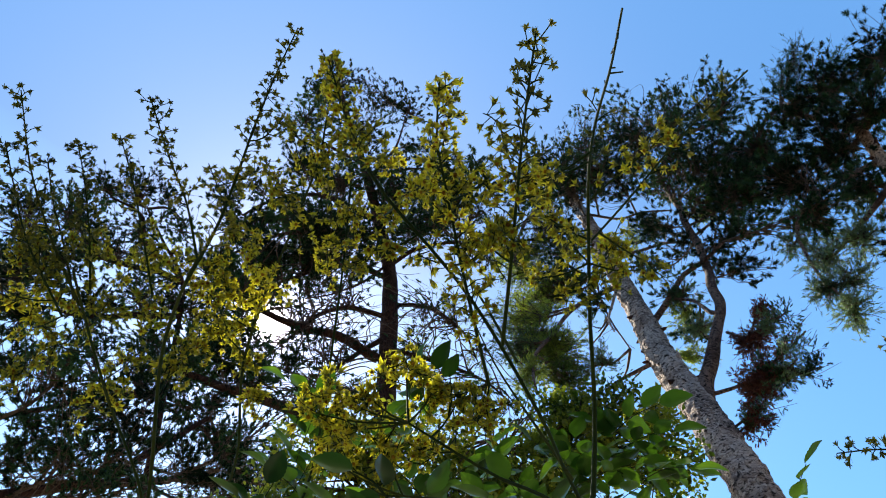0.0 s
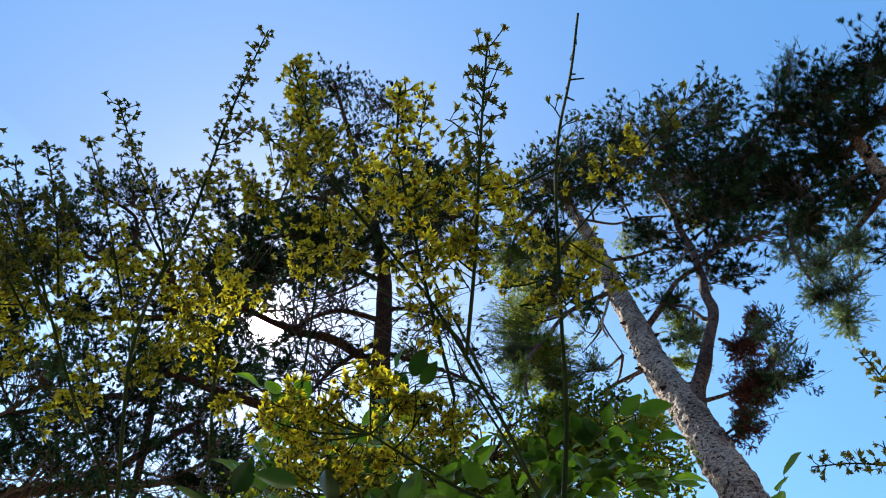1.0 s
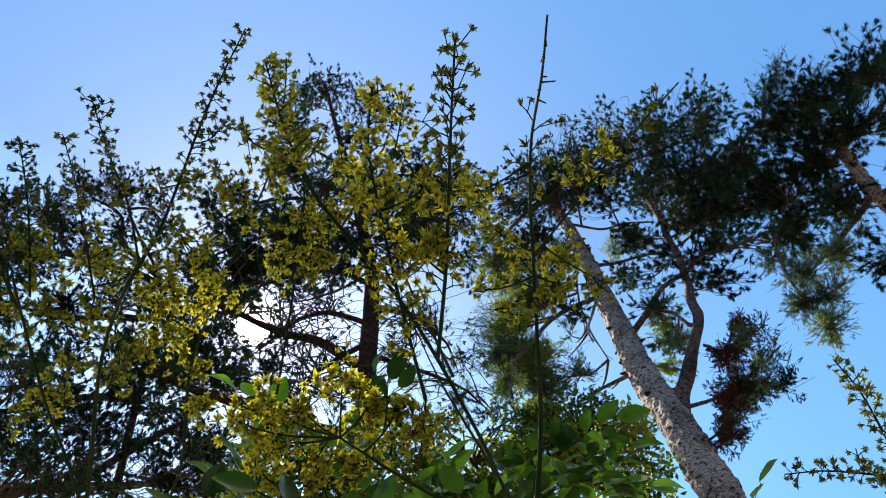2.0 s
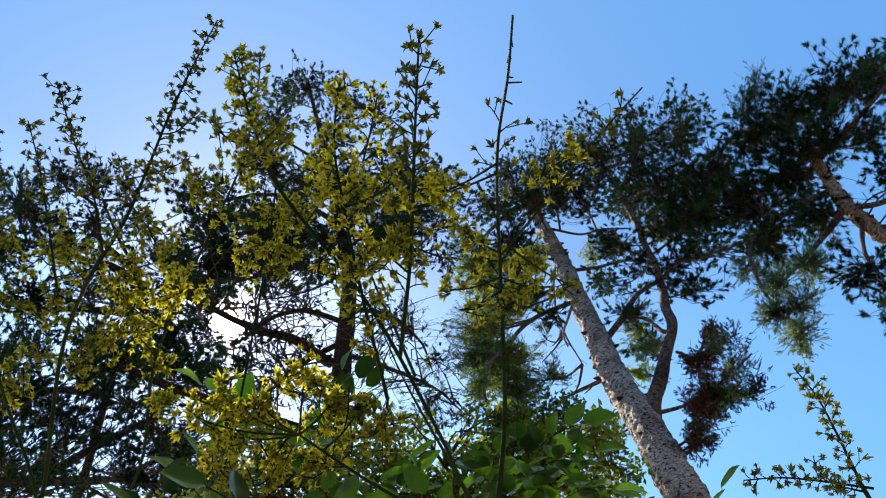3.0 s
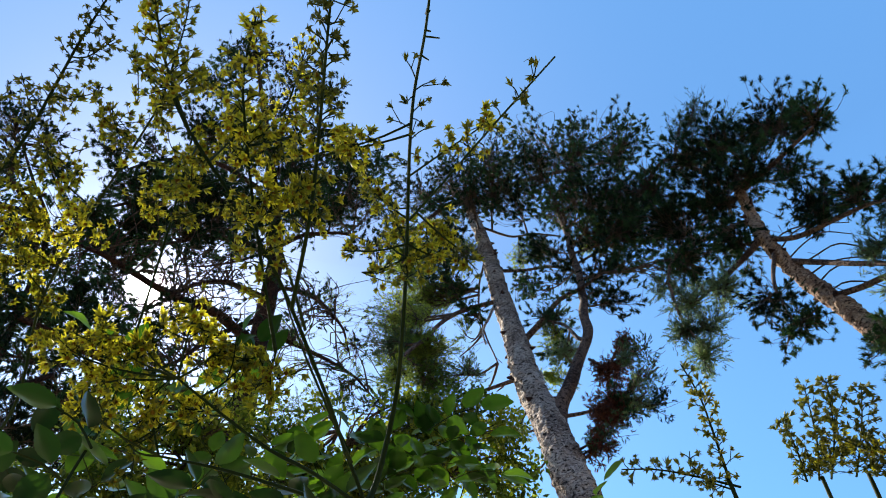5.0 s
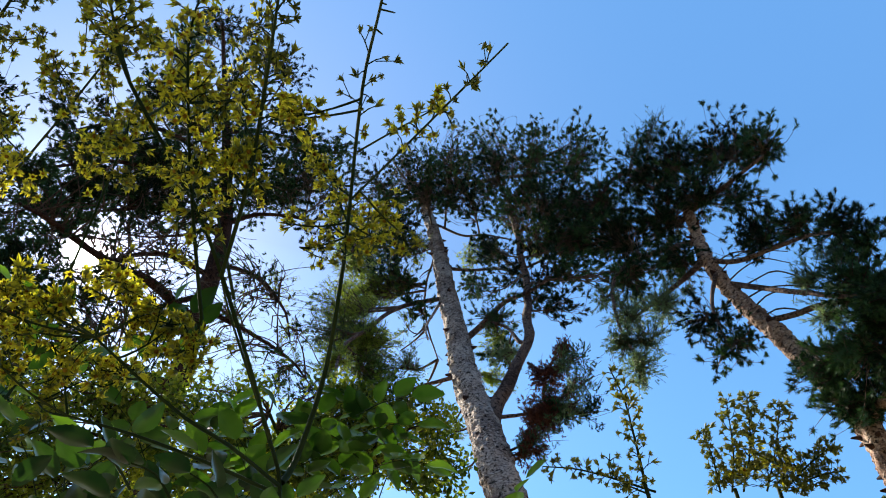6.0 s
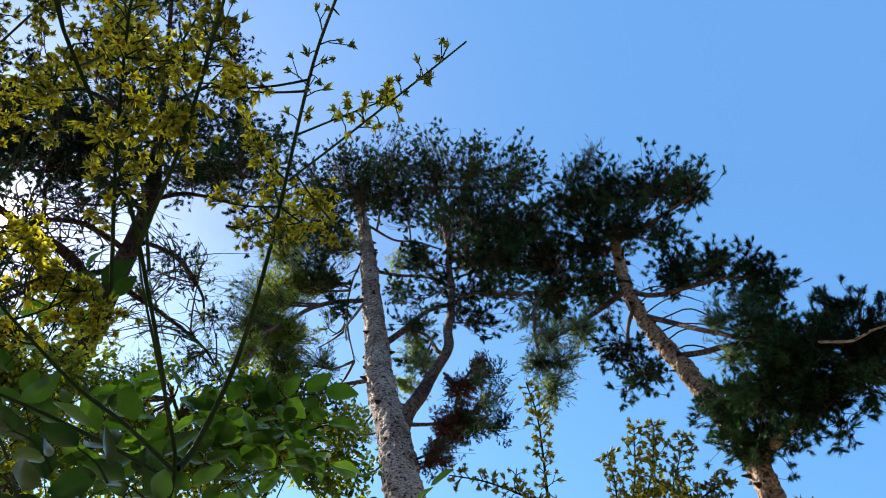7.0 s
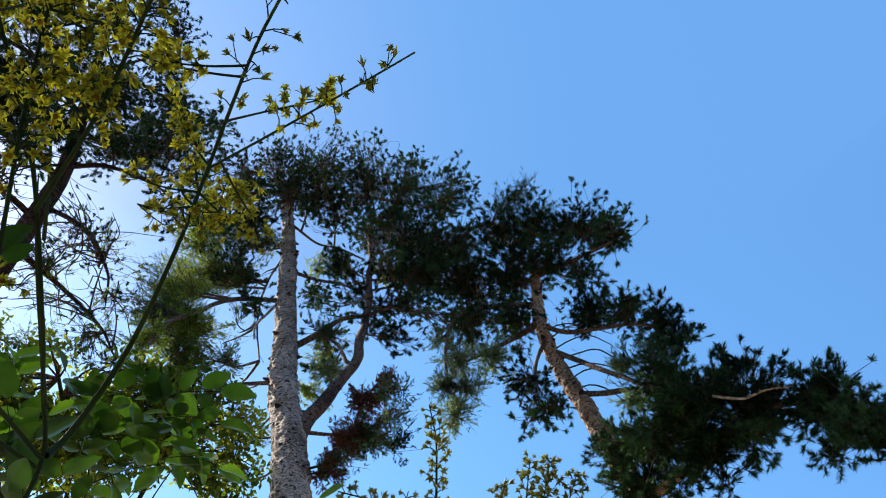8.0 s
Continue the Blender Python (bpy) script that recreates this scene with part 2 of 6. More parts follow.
EYE_LINES = np.array([[0.02, 0.0, 1.61], [0.09, 0.03, 1.61], [0.15, 0.07, 1.62]])


def sunny_gap(p, wide):
    """True near the line along which the sun finds its way through the crown."""
    s, near_it = np.array(SUN), False
    for eye in EYE_LINES:
        d = np.asarray(p) - eye
        near_it = near_it | (np.linalg.norm(d - (d @ s)[..., None] * s, axis=-1) < wide)
    return near_it


def needle_tufts(g, pos, way, long, per=22, needle=0.085, wide=0.0085, open_to=72):
    """Shoots at pos along way, each with its needles standing out round it, forward at the tip."""
    pos, way = np.repeat(pos, per, 0), np.repeat(unit(way), per, 0)
    n = len(pos)
    u = RNG.random(n)
    rnd = unit(RNG.normal(size=(n, 3)))
    out = unit(rnd - way * np.sum(rnd * way, 1, keepdims=True))
    ang = np.radians(RNG.uniform(22, open_to, n))[:, None] * (1.1 - 0.6 * u[:, None])
    d = way * np.cos(ang) + out * np.sin(ang)
    ln = (needle * RNG.uniform(0.75, 1.15, n))[:, None]
    b = pos + way * (u * np.repeat(long, per))[:, None]
    s = unit(np.cross(d, rnd)) * wide * 0.5
    v = np.stack([b - s, b + s, b + d * ln], 1).reshape(-1, 3)
    g.add(v, np.arange(3 * n).reshape(-1, 3))


DENSE = 3.1  # shoots for each one counted below


class Pine:
    """A pine: a trunk and limbs first, then boughs of needles at the places given."""

    def __init__(self, base, label, bark_mat, twig_mat=None, thick=0.33):
        self.ob = thing("pine_tree", base, label, "tree", "pines")
        self.base, self.bark, self.twig, self.bones, self.lane, self.thick = np.array(base), bark_mat, twig_mat or TWIG, [], None, thick

    def shades_trunk(self, p):
        """True in the open lane by which the sun reaches the trunk."""
        s, p = np.array(SUN), np.atleast_2d(p)
        d = p[:, None, :] - self.lane[None]
        k = d @ s
        return ((np.linalg.norm(d - k[..., None] * s, axis=-1) < 0.2) & (k > 0)).any(1)

    def trunk(self, pts, radii, sides=22, flakes=0.0):
        line = spline([*risen(self.base, pts[0], 0.9), *pts], 0.02 if flakes else 0.1)
        g = Mesher()
        tube(g, line, radii, sides, 0.10, flakes=flakes)
        for _ in range(26 if flakes else 6):  # stubs and collars of lost branches
            i = int(len(line) * RNG.uniform(0.45, 0.93))
            d = unit(RNG.normal(size=3) * np.array([1, 1, 0.2]) + UP * 0.15)
            r = np.interp(i / len(line), np.linspace(0, 1, len(radii)), radii)
            tube(g, np.array([line[i] + d * r * 0.8, line[i] + d * (r + 0.012), line[i] + d * (r + RNG.uniform(0.03, 0.09))]), [0.042, 0.028, 0.010], 7, 0.2, 1)
        part("trunk", g, [self.bark, BARK_RED], self.ob)
        self.bones.append(line[len(line) // 3:])

    def limb(self, pts, radii, mat=None, name="limb", bone=True, sides=9):
        line = spline(pts, 0.08)
        k = len(line)
        for i in range(k):
            q = Vector(line[i] * 2.1)
            line[i] += np.array(noise.noise_vector(q)) * radii[0] * 0.45 * min(1, i / 4)
        g = Mesher()
        tube(g, line, radii, sides, 0.14)
        for _ in range(int(k / 9)):  # stubs of lost side twigs
            i = int(RNG.integers(2, k - 1))
            d = unit(RNG.normal(size=3) + UP * 0.4)
            tube(g, np.array([line[i], line[i] + d * 0.05, line[i] + d * RNG.uniform(0.08, 0.2)]), [radii[-1] * 0.5, 0.004], 4)
        part(name, g, [mat or self.bark], self.ob)
        if bone:
            self.bones.append(line)

    def bough(self, centre, radius, shoots=260, squash=0.7, mat=None, gap=0.0, label="", per=17, needle=0.048, bare=0.0, spread=1.0, wide=0.0075):
        """Twigs that fan out from the nearest limb into a loose clump of needles."""
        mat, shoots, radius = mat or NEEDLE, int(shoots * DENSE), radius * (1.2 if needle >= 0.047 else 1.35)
        brush = needle >= 0.047  # round tufts like bottle brushes, against fine lacy shoots
        if brush:
            per, needle, wide = int(per * 2.35), min(0.068, needle * 0.88), min(wide * 1.45, 0.0125)
        else:
            needle *= 0.74
        c = np.array(centre)
        bones = np.vstack(self.bones)
        a = bones[np.argmin(np.linalg.norm(bones - c, axis=1) + 0.25 * np.maximum(bones[:, 2] - c[2], 0))]
        twigs = max(4, int(shoots / (9.5 if brush else 9)))
        g = Mesher()
        mid = a + (c - a) * 0.55 + RNG.normal(size=3) * 0.08 * radius - UP * 0.08 * np.linalg.norm(c - a)
        main = spline([a, mid, c], 0.09)
        tube(g, main, [0.008 + 0.012 * radius + 0.006 * np.linalg.norm(c - a), 0.007], 5, 0.2)
        knots = max(3, twigs // 5) if brush else twigs
        d = unit(RNG.normal(size=(knots, 3)))
        ends = c + d * radius * (0.15 + 0.85 * RNG.random((knots, 1)) ** 0.42) * np.array([1, 1, squash])
        if brush:  # the tufts gather in puffs with gaps between
            ends = ends[np.arange(twigs) % knots] + RNG.normal(size=(twigs, 3)) * (0.07 + 0.07 * radius)
        pos, way, long = [], [], []
        for e in ends:
            s = main[int(len(main) * RNG.uniform(0.3, 0.95))]
            span = np.linalg.norm(e - s)
            m = (s + e) / 2 + RNG.normal(size=3) * 0.14 * span - UP * 0.05 * span
            tw = spline([s, m, e], 0.12)
            if gap and np.any(sunny_gap(tw, gap * 0.8)):
                continue
            if self.lane is not None and self.shades_trunk(tw).any():
                continue
            tube(g, tw, [0.006, 0.0022] if brush else [0.005, 0.0014], 3)
            if RNG.random() < bare:
                continue
            k = len(tw)
            for _ in range(int(RNG.integers(1, 4) if brush else RNG.integers(9, 15))):
                if brush:
                    q = tw[-1] + (tw[-2] - tw[-1]) * RNG.random() * 0.8
                    dr = unit(unit(tw[-1] - tw[-2]) * 0.5 + unit(q - c) * 0.5 + RNG.normal(size=3) * 0.4 * spread + UP * 0.25)
                    pos.append(q), way.append(dr), long.append(RNG.uniform(0.025, 0.065))
                    continue
                i = max(1, int(k * (1 - 0.55 * RNG.random() ** 1.3)) - 1)
                q = tw[i] + (tw[i - 1] - tw[i]) * RNG.random()
                dr = unit(unit(tw[i] - tw[i - 1]) * 0.6 + unit(q - c) * 0.45 + RNG.normal(size=3) * 0.5 * spread + UP * 0.3)
                pos.append(q + RNG.normal(size=3) * 0.02 * spread), way.append(dr), long.append(RNG.uniform(0.025, 0.06))
        pos, way, long = np.array(pos), np.array(way), np.array(long)
        if gap and len(pos):
            keep = ~sunny_gap(pos, gap)
            pos, way, long = pos[keep], way[keep], long[keep]
        b = part("bough", g, [self.twig], self.ob)
        if len(pos):
            gn = Mesher()
            needle_tufts(gn, pos, way, long, per, needle, wide, 105 if brush else 75)
            if brush:  # the thick of the bough
                n = int(len(pos) * self.thick)
                core = c + unit(RNG.normal(size=(n, 3))) * radius * 0.62 * RNG.random((n, 1)) ** 0.5 * np.array([1, 1, squash])
                if gap:
                    core = core[~sunny_gap(core, gap)]
                if self.lane is not None:
                    core = core[~self.shades_trunk(core)] if len(core) else core
                if len(core):
                    needle_tufts(gn, core, RNG.normal(size=core.shape) + UP * 0.5, np.full(len(core), 0.1), 22, needle * 1.1, wide * 1.5, 90)
            part("needles", gn, [mat], b, label, smooth=False)


# ---- ground ----
g = Mesher()
ax = np.concatenate([-np.geomspace(2500, 0.5, 40), np.geomspace(0.5, 2500, 40)])
gx, gy = np.meshgrid(ax, ax, indexing="ij")
gz = np.array([[0.04 * noise.noise(Vector((x * 0.5, y * 0.5, 0))) for y in ax] for x in ax])
k = len(ax)
i, j = np.meshgrid(np.arange(k - 1), np.arange(k - 1), indexing="ij")
g.add(np.stack([gx, gy, gz], -1).reshape(-1, 3), np.stack([i * k + j, (i + 1) * k + j, (i + 1) * k + j + 1, i * k + j + 1], -1).reshape(-1, 4))
tagged(new("ground", g.mesh("ground", [soil], (0, 0, 0))), "dry mown grass on the garden ground", "ground", kind="structure")

# ---- unseen plain wall, added to close the garden behind the camera and bounce light ----
g = Mesher()
box = np.array([(x, y, z) for x in (-15.0, 17.0) for y in (-5.3, -5.0) for z in (-0.1, 7.0)])
g.add(box, [(0, 1, 3, 2), (4, 6, 7, 5), (0, 4, 5, 1), (2, 3, 7, 6), (0, 2, 6, 4), (1, 5, 7, 3)])
tagged(new("bounce_wall", g.mesh("bounce_wall", [plaster], (0, 0, 0), False)), "unseen plain brown wall added to bounce light", "wall", kind="structure")

# ---- the grey-barked pine ----
pine = Pine((2.42, 2.95, -0.05), "tall pine, pale grey flaking trunk and spreading dark crown", BARK_GREY)
pine.trunk([(2.26, 4.80, 4.99), (2.35, 5.30, 5.93), (2.36, 5.75, 6.88), (2.43, 6.12, 7.79), (2.47, 6.65, 9.28), (2.49, 7.10, 10.73), (2.43, 7.51, 12.20), (2.34, 7.81, 13.34)],
           [0.22, 0.19, 0.17, 0.158, 0.153, 0.147, 0.148, 0.138, 0.132, 0.125, 0.106, 0.086, 0.056], 84, 0.017)
pine.lane = pine.bones[0][(pine.bones[0][:, 2] > 4.2) & (pine.bones[0][:, 2] < 9.6)][::3]
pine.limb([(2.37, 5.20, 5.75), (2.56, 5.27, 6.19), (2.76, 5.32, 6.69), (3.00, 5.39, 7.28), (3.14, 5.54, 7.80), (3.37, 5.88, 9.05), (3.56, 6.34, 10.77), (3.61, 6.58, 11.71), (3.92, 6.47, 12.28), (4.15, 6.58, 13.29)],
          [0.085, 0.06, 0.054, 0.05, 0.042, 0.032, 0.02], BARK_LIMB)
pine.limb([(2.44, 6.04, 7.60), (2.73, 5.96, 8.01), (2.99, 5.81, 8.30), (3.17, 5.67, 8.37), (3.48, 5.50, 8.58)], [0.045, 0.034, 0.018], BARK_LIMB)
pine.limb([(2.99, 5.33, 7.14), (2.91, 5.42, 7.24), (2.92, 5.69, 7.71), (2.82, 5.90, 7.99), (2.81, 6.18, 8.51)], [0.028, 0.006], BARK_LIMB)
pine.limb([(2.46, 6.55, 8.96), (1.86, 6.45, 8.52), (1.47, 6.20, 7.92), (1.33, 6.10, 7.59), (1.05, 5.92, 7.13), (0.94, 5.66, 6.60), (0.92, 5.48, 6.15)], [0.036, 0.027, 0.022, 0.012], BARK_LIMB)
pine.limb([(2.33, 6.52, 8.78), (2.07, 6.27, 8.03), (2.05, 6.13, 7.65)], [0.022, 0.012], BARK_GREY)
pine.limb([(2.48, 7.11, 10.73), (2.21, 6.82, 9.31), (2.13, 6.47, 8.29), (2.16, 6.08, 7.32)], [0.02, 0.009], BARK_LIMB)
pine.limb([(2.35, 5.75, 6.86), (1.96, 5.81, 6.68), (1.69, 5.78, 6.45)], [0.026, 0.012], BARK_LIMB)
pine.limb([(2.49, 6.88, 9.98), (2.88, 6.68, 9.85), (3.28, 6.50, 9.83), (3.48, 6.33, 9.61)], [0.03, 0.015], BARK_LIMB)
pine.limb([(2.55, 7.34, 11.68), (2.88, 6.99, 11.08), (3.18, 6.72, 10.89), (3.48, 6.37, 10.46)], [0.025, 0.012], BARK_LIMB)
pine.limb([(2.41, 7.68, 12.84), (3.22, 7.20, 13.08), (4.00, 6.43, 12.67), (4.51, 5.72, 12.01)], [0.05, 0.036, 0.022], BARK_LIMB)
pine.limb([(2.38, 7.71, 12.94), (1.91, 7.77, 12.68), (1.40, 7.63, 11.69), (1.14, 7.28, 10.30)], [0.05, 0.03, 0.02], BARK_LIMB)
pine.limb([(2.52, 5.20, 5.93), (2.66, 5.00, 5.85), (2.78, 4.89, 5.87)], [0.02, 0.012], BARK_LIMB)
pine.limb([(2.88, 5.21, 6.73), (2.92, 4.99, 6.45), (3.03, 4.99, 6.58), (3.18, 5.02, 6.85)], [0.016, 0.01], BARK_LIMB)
pine.bough((1.51, 8.02, 13.41), 0.54, 330, 0.7, None, 0, "", 17, 0.06, 0.0, 1.0, 0.0066)
pine.bough((2.24, 8.02, 14.11), 0.69, 420, 0.7, None, 0, "", 17, 0.06, 0.0, 1.0, 0.0066)
pine.bough((2.99, 7.67, 14.41), 0.64, 420, 0.7, None, 0, "", 17, 0.06, 0.0, 1.0, 0.0066)
pine.bough((3.71, 7.13, 14.17), 0.64, 420, 0.7, None, 0, "", 17, 0.06, 0.0, 1.0, 0.0066)
pine.bough((4.34, 6.41, 13.44), 0.60, 420, 0.7, None, 0, "", 17, 0.06, 0.0, 1.0, 0.0066)
pine.bough((4.79, 5.82, 12.86), 0.48, 300, 0.7, None, 0, "", 17, 0.06, 0.0, 1.0, 0.0066)
pine.bough((3.81, 6.24, 11.50), 0.52, 420, 0.7, None, 0, "", 17, 0.06, 0.0, 1.0, 0.0066)
pine.bough((4.30, 5.60, 10.73), 0.59, 450, 0.7, None, 0, "", 17, 0.06, 0.0, 1.0, 0.0066)
pine.bough((3.39, 6.98, 12.50), 0.47, 260, 0.7, None, 0, "", 17, 0.06, 0.0, 1.0, 0.0066)
pine.bough((2.85, 7.31, 12.61), 0.47, 260, 0.7, None, 0, "", 17, 0.06, 0.0, 1.0, 0.0066)
pine.bough((2.29, 7.44, 12.54), 0.37, 260, 0.7, None, 0, "", 17, 0.06, 0.0, 1.0, 0.0066)
pine.bough((1.90, 7.69, 12.68), 0.39, 240, 0.7, None, 0, "", 17, 0.06, 0.0, 1.0, 0.0066)
pine.bough((3.33, 7.97, 16.55), 0.42, 60, 1.0, None, 0, "", 20, 0.075, 0.0, 1.0, 0.006)
pine.bough((3.90, 7.45, 15.96), 0.41, 70, 1.0, None, 0, "", 20, 0.075, 0.0, 1.0, 0.006)
pine.bough((4.55, 6.65, 14.97), 0.38, 70, 1.0, None, 0, "", 20, 0.075, 0.0, 1.0, 0.006)
pine.bough((5.14, 5.80, 13.84), 0.34, 60, 1.0, None, 0, "", 20, 0.075, 0.0, 1.0, 0.006)
pine.bough((2.64, 8.06, 15.49), 0.37, 60, 1.0, None, 0, "", 20, 0.075, 0.0, 1.0, 0.006)
pine.bough((1.85, 8.24, 14.76), 0.40, 70, 1.0, None, 0, "", 20, 0.075, 0.0, 1.0, 0.006)
pine.bough((3.24, 6.73, 10.51), 0.30, 220, 0.7, None, 0, "", 17, 0.06, 0.0, 1.0, 0.0066)
pine.bough((3.88, 5.75, 9.99), 0.50, 300, 0.7, None, 0, "", 17, 0.06, 0.0, 1.0, 0.0066)
pine.bough((3.63, 5.68, 8.88), 0.36, 200, 0.7, None, 0, "", 17, 0.06, 0.0, 1.0, 0.0066)
pine.bough((3.49, 5.33, 7.97), 0.28, 110, 0.7, None, 0, "", 17, 0.06, 0.0, 1.0, 0.0066)
pine.bough((3.31, 6.18, 9.36), 0.29, 120, 0.7, None, 0, "", 17, 0.06, 0.0, 1.0, 0.0066)
pine.bough((2.95, 6.72, 9.60), 0.28, 110, 0.7, None, 0, "", 17, 0.06, 0.0, 1.0, 0.0066)
pine.bough((2.86, 6.06, 8.09), 0.25, 70, 0.7, None, 0, "", 17, 0.06, 0.0, 1.0, 0.0066)
pine.bough((2.92, 5.88, 7.41), 0.26, 60, 0.7, None, 0, "", 17, 0.06, 0.0, 1.0, 0.0066)
pine.bough((1.94, 7.57, 11.57), 0.44, 200, 0.7, None, 0, "", 17, 0.06, 0.0, 1.0, 0.0066)
pine.bough((1.63, 6.97, 9.55), 0.40, 170, 0.7, None, 0, "", 17, 0.06, 0.0, 1.0, 0.0066)
pine.bough((2.10, 6.75, 8.68), 0.26, 80, 0.7, None, 0, "", 17, 0.06, 0.0, 1.0, 0.0066)
pine.bough((1.96, 7.49, 10.81), 0.39, 180, 0.7, None, 0, "", 17, 0.06, 0.0, 1.0, 0.0066)
pine.bough((2.22, 7.17, 9.97), 0.31, 140, 0.7, None, 0, "", 17, 0.06, 0.0, 1.0, 0.0066)
pine.bough((2.01, 6.65, 8.16), 0.30, 170, 0.7, None, 0, "", 17, 0.06, 0.0, 1.0, 0.0066)
pine.bough((3.10, 6.41, 9.14), 0.23, 60, 0.7, None, 0, "", 17, 0.06, 0.0, 1.0, 0.0066)
pine.bough((3.57, 6.74, 11.59), 0.26, 60, 0.7, None, 0, "", 17, 0.06, 0.0, 1.0, 0.0066)
pine.bough((3.37, 5.70, 8.37), 0.22, 60, 0.7, None, 0, "", 17, 0.06, 0.0, 1.0, 0.0066)
pine.bough((3.84, 5.31, 8.69), 0.29, 130, 0.7, None, 0, "", 17, 0.06, 0.0, 1.0, 0.0066)
pine.bough((4.27, 4.73, 8.31), 0.27, 90, 0.7, None, 0, "", 17, 0.06, 0.0, 1.0, 0.0066)
pine.bough((4.32, 5.23, 9.42), 0.32, 100, 0.7, None, 0, "", 17, 0.06, 0.0, 1.0, 0.0066)
pine.bough((1.38, 7.58, 10.97), 0.49, 420, 0.8, NEEDLE_SUNLIT, 0, "", 24, 0.042, 0.0, 1.0, 0.0048)
pine.bough((1.27, 7.11, 9.35), 0.39, 360, 0.8, NEEDLE_SUNLIT, 0, "", 24, 0.042, 0.0, 1.0, 0.0048)
pine.bough((1.02, 6.49, 7.84), 0.33, 260, 0.8, NEEDLE_SUNLIT, 0, "", 24, 0.042, 0.0, 1.0, 0.0048)
pine.bough((1.37, 6.41, 7.48), 0.42, 400, 0.8, NEEDLE_SUNLIT, 0, "", 24, 0.042, 0.0, 1.0, 0.0048)
pine.bough((1.91, 6.89, 8.10), 0.51, 560, 0.8, NEEDLE_SUNLIT, 0, "", 24, 0.042, 0.0, 1.0, 0.0048)
pine.bough((2.11, 6.58, 7.23), 0.40, 420, 0.8, NEEDLE_SUNLIT, 0, "", 24, 0.042, 0.0, 1.0, 0.0048)
pine.bough((2.19, 7.41, 10.98), 0.37, 130, 0.8, NEEDLE_SUNLIT, 0, "", 24, 0.042, 0.0, 1.0, 0.0048)
pine.bough((0.91, 5.83, 6.71), 0.25, 130, 0.8, NEEDLE_SUNLIT, 0, "", 24, 0.042, 0.0, 1.0, 0.0048)
pine.bough((2.31, 6.09, 6.38), 0.26, 170, 0.8, NEEDLE_SUNLIT, 0, "", 24, 0.042, 0.0, 1.0, 0.0048)
pine.bough((1.89, 6.21, 6.55), 0.36, 260, 0.8, NEEDLE_SUNLIT, 0, "", 24, 0.042, 0.0, 1.0, 0.0048)
pine.bough((1.27, 7.45, 10.23), 0.39, 200, 0.8, NEEDLE_SUNLIT, 0, "", 24, 0.042, 0.0, 1.0, 0.0048)
pine.bough((1.08, 6.94, 8.76), 0.33, 180, 0.8, NEEDLE_SUNLIT, 0, "", 24, 0.042, 0.0, 1.0, 0.0048)
pine.bough((1.97, 7.25, 9.62), 0.34, 180, 0.8, NEEDLE_SUNLIT, 0, "", 24, 0.042, 0.0, 1.0, 0.0048)
pine.bough((1.45, 6.20, 6.89), 0.30, 240, 0.8, NEEDLE_SUNLIT, 0, "", 24, 0.042, 0.0, 1.0, 0.0048)
pine.bough((3.13, 7.20, 10.67), 0.32, 90, 0.8, NEEDLE_SUNLIT, 0, "", 24, 0.042, 0.0, 1.0, 0.0048)
pine.bough((3.00, 6.16, 7.85), 0.27, 110, 0.8, NEEDLE_SUNLIT, 0, "", 24, 0.042, 0.0, 1.0, 0.0048)
pine.bough((2.83, 5.95, 7.08), 0.21, 90, 0.8, NEEDLE_SUNLIT, 0, "", 24, 0.042, 0.0, 1.0, 0.0048)
pine.bough((3.79, 6.10, 10.15), 0.29, 100, 0.8, NEEDLE_SUNLIT, 0, "", 24, 0.042, 0.0, 1.0, 0.0048)
pine.bough((1.09, 7.90, 12.00), 0.35, 110, 0.8, NEEDLE_SUNLIT, 0, "", 24, 0.042, 0.0, 1.0, 0.0048)
pine.bough((2.75, 4.78, 5.63), 0.15, 160, 1.0, NEEDLE_DEAD, 0, "dry reddish-brown needles", 15, 0.036)
pine.bough((3.24, 5.01, 6.88), 0.12, 80, 1.0, NEEDLE_DEAD, 0, "dry reddish-brown needles", 15, 0.036)
pine.bough((2.92, 4.98, 6.30), 0.20, 80, 1.0, NEEDLE_DEAD, 0, "dry reddish-brown needles", 15, 0.036)
pine.bough((2.53, 4.67, 5.24), 0.14, 60, 1.0, NEEDLE_DEAD, 0, "dry reddish-brown needles", 15, 0.036)
pine.bough((2.83, 4.77, 5.82), 0.24, 150, 1.0, NEEDLE_DEAD, 0, "dry reddish-brown needles", 15, 0.036)
pine.bough((3.04, 4.93, 6.47), 0.20, 80, 1.0, NEEDLE_DEAD, 0, "dry reddish-brown needles", 15, 0.036)
pine.bough((2.65, 4.82, 5.61), 0.15, 60, 1.0, NEEDLE_DEAD, 0, "dry reddish-brown needles", 15, 0.036)
pine.bough((2.86, 4.62, 5.68), 0.17, 70, 1.0, NEEDLE, 0, "", 15, 0.036)
pine.bough((3.32, 4.83, 6.63), 0.18, 40, 1.0, NEEDLE, 0, "", 15, 0.036)
pine.bough((3.10, 4.73, 6.16), 0.22, 40, 1.0, NEEDLE_DEAD, 0, "dry reddish-brown needles", 15, 0.036)
pine.bough((3.04, 4.34, 5.49), 0.12, 40, 1.0, NEEDLE, 0, "", 15, 0.036)
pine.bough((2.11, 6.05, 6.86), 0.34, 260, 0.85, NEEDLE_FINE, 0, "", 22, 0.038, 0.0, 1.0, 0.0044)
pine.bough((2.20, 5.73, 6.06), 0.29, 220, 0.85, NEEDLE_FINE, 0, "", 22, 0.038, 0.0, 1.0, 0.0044)
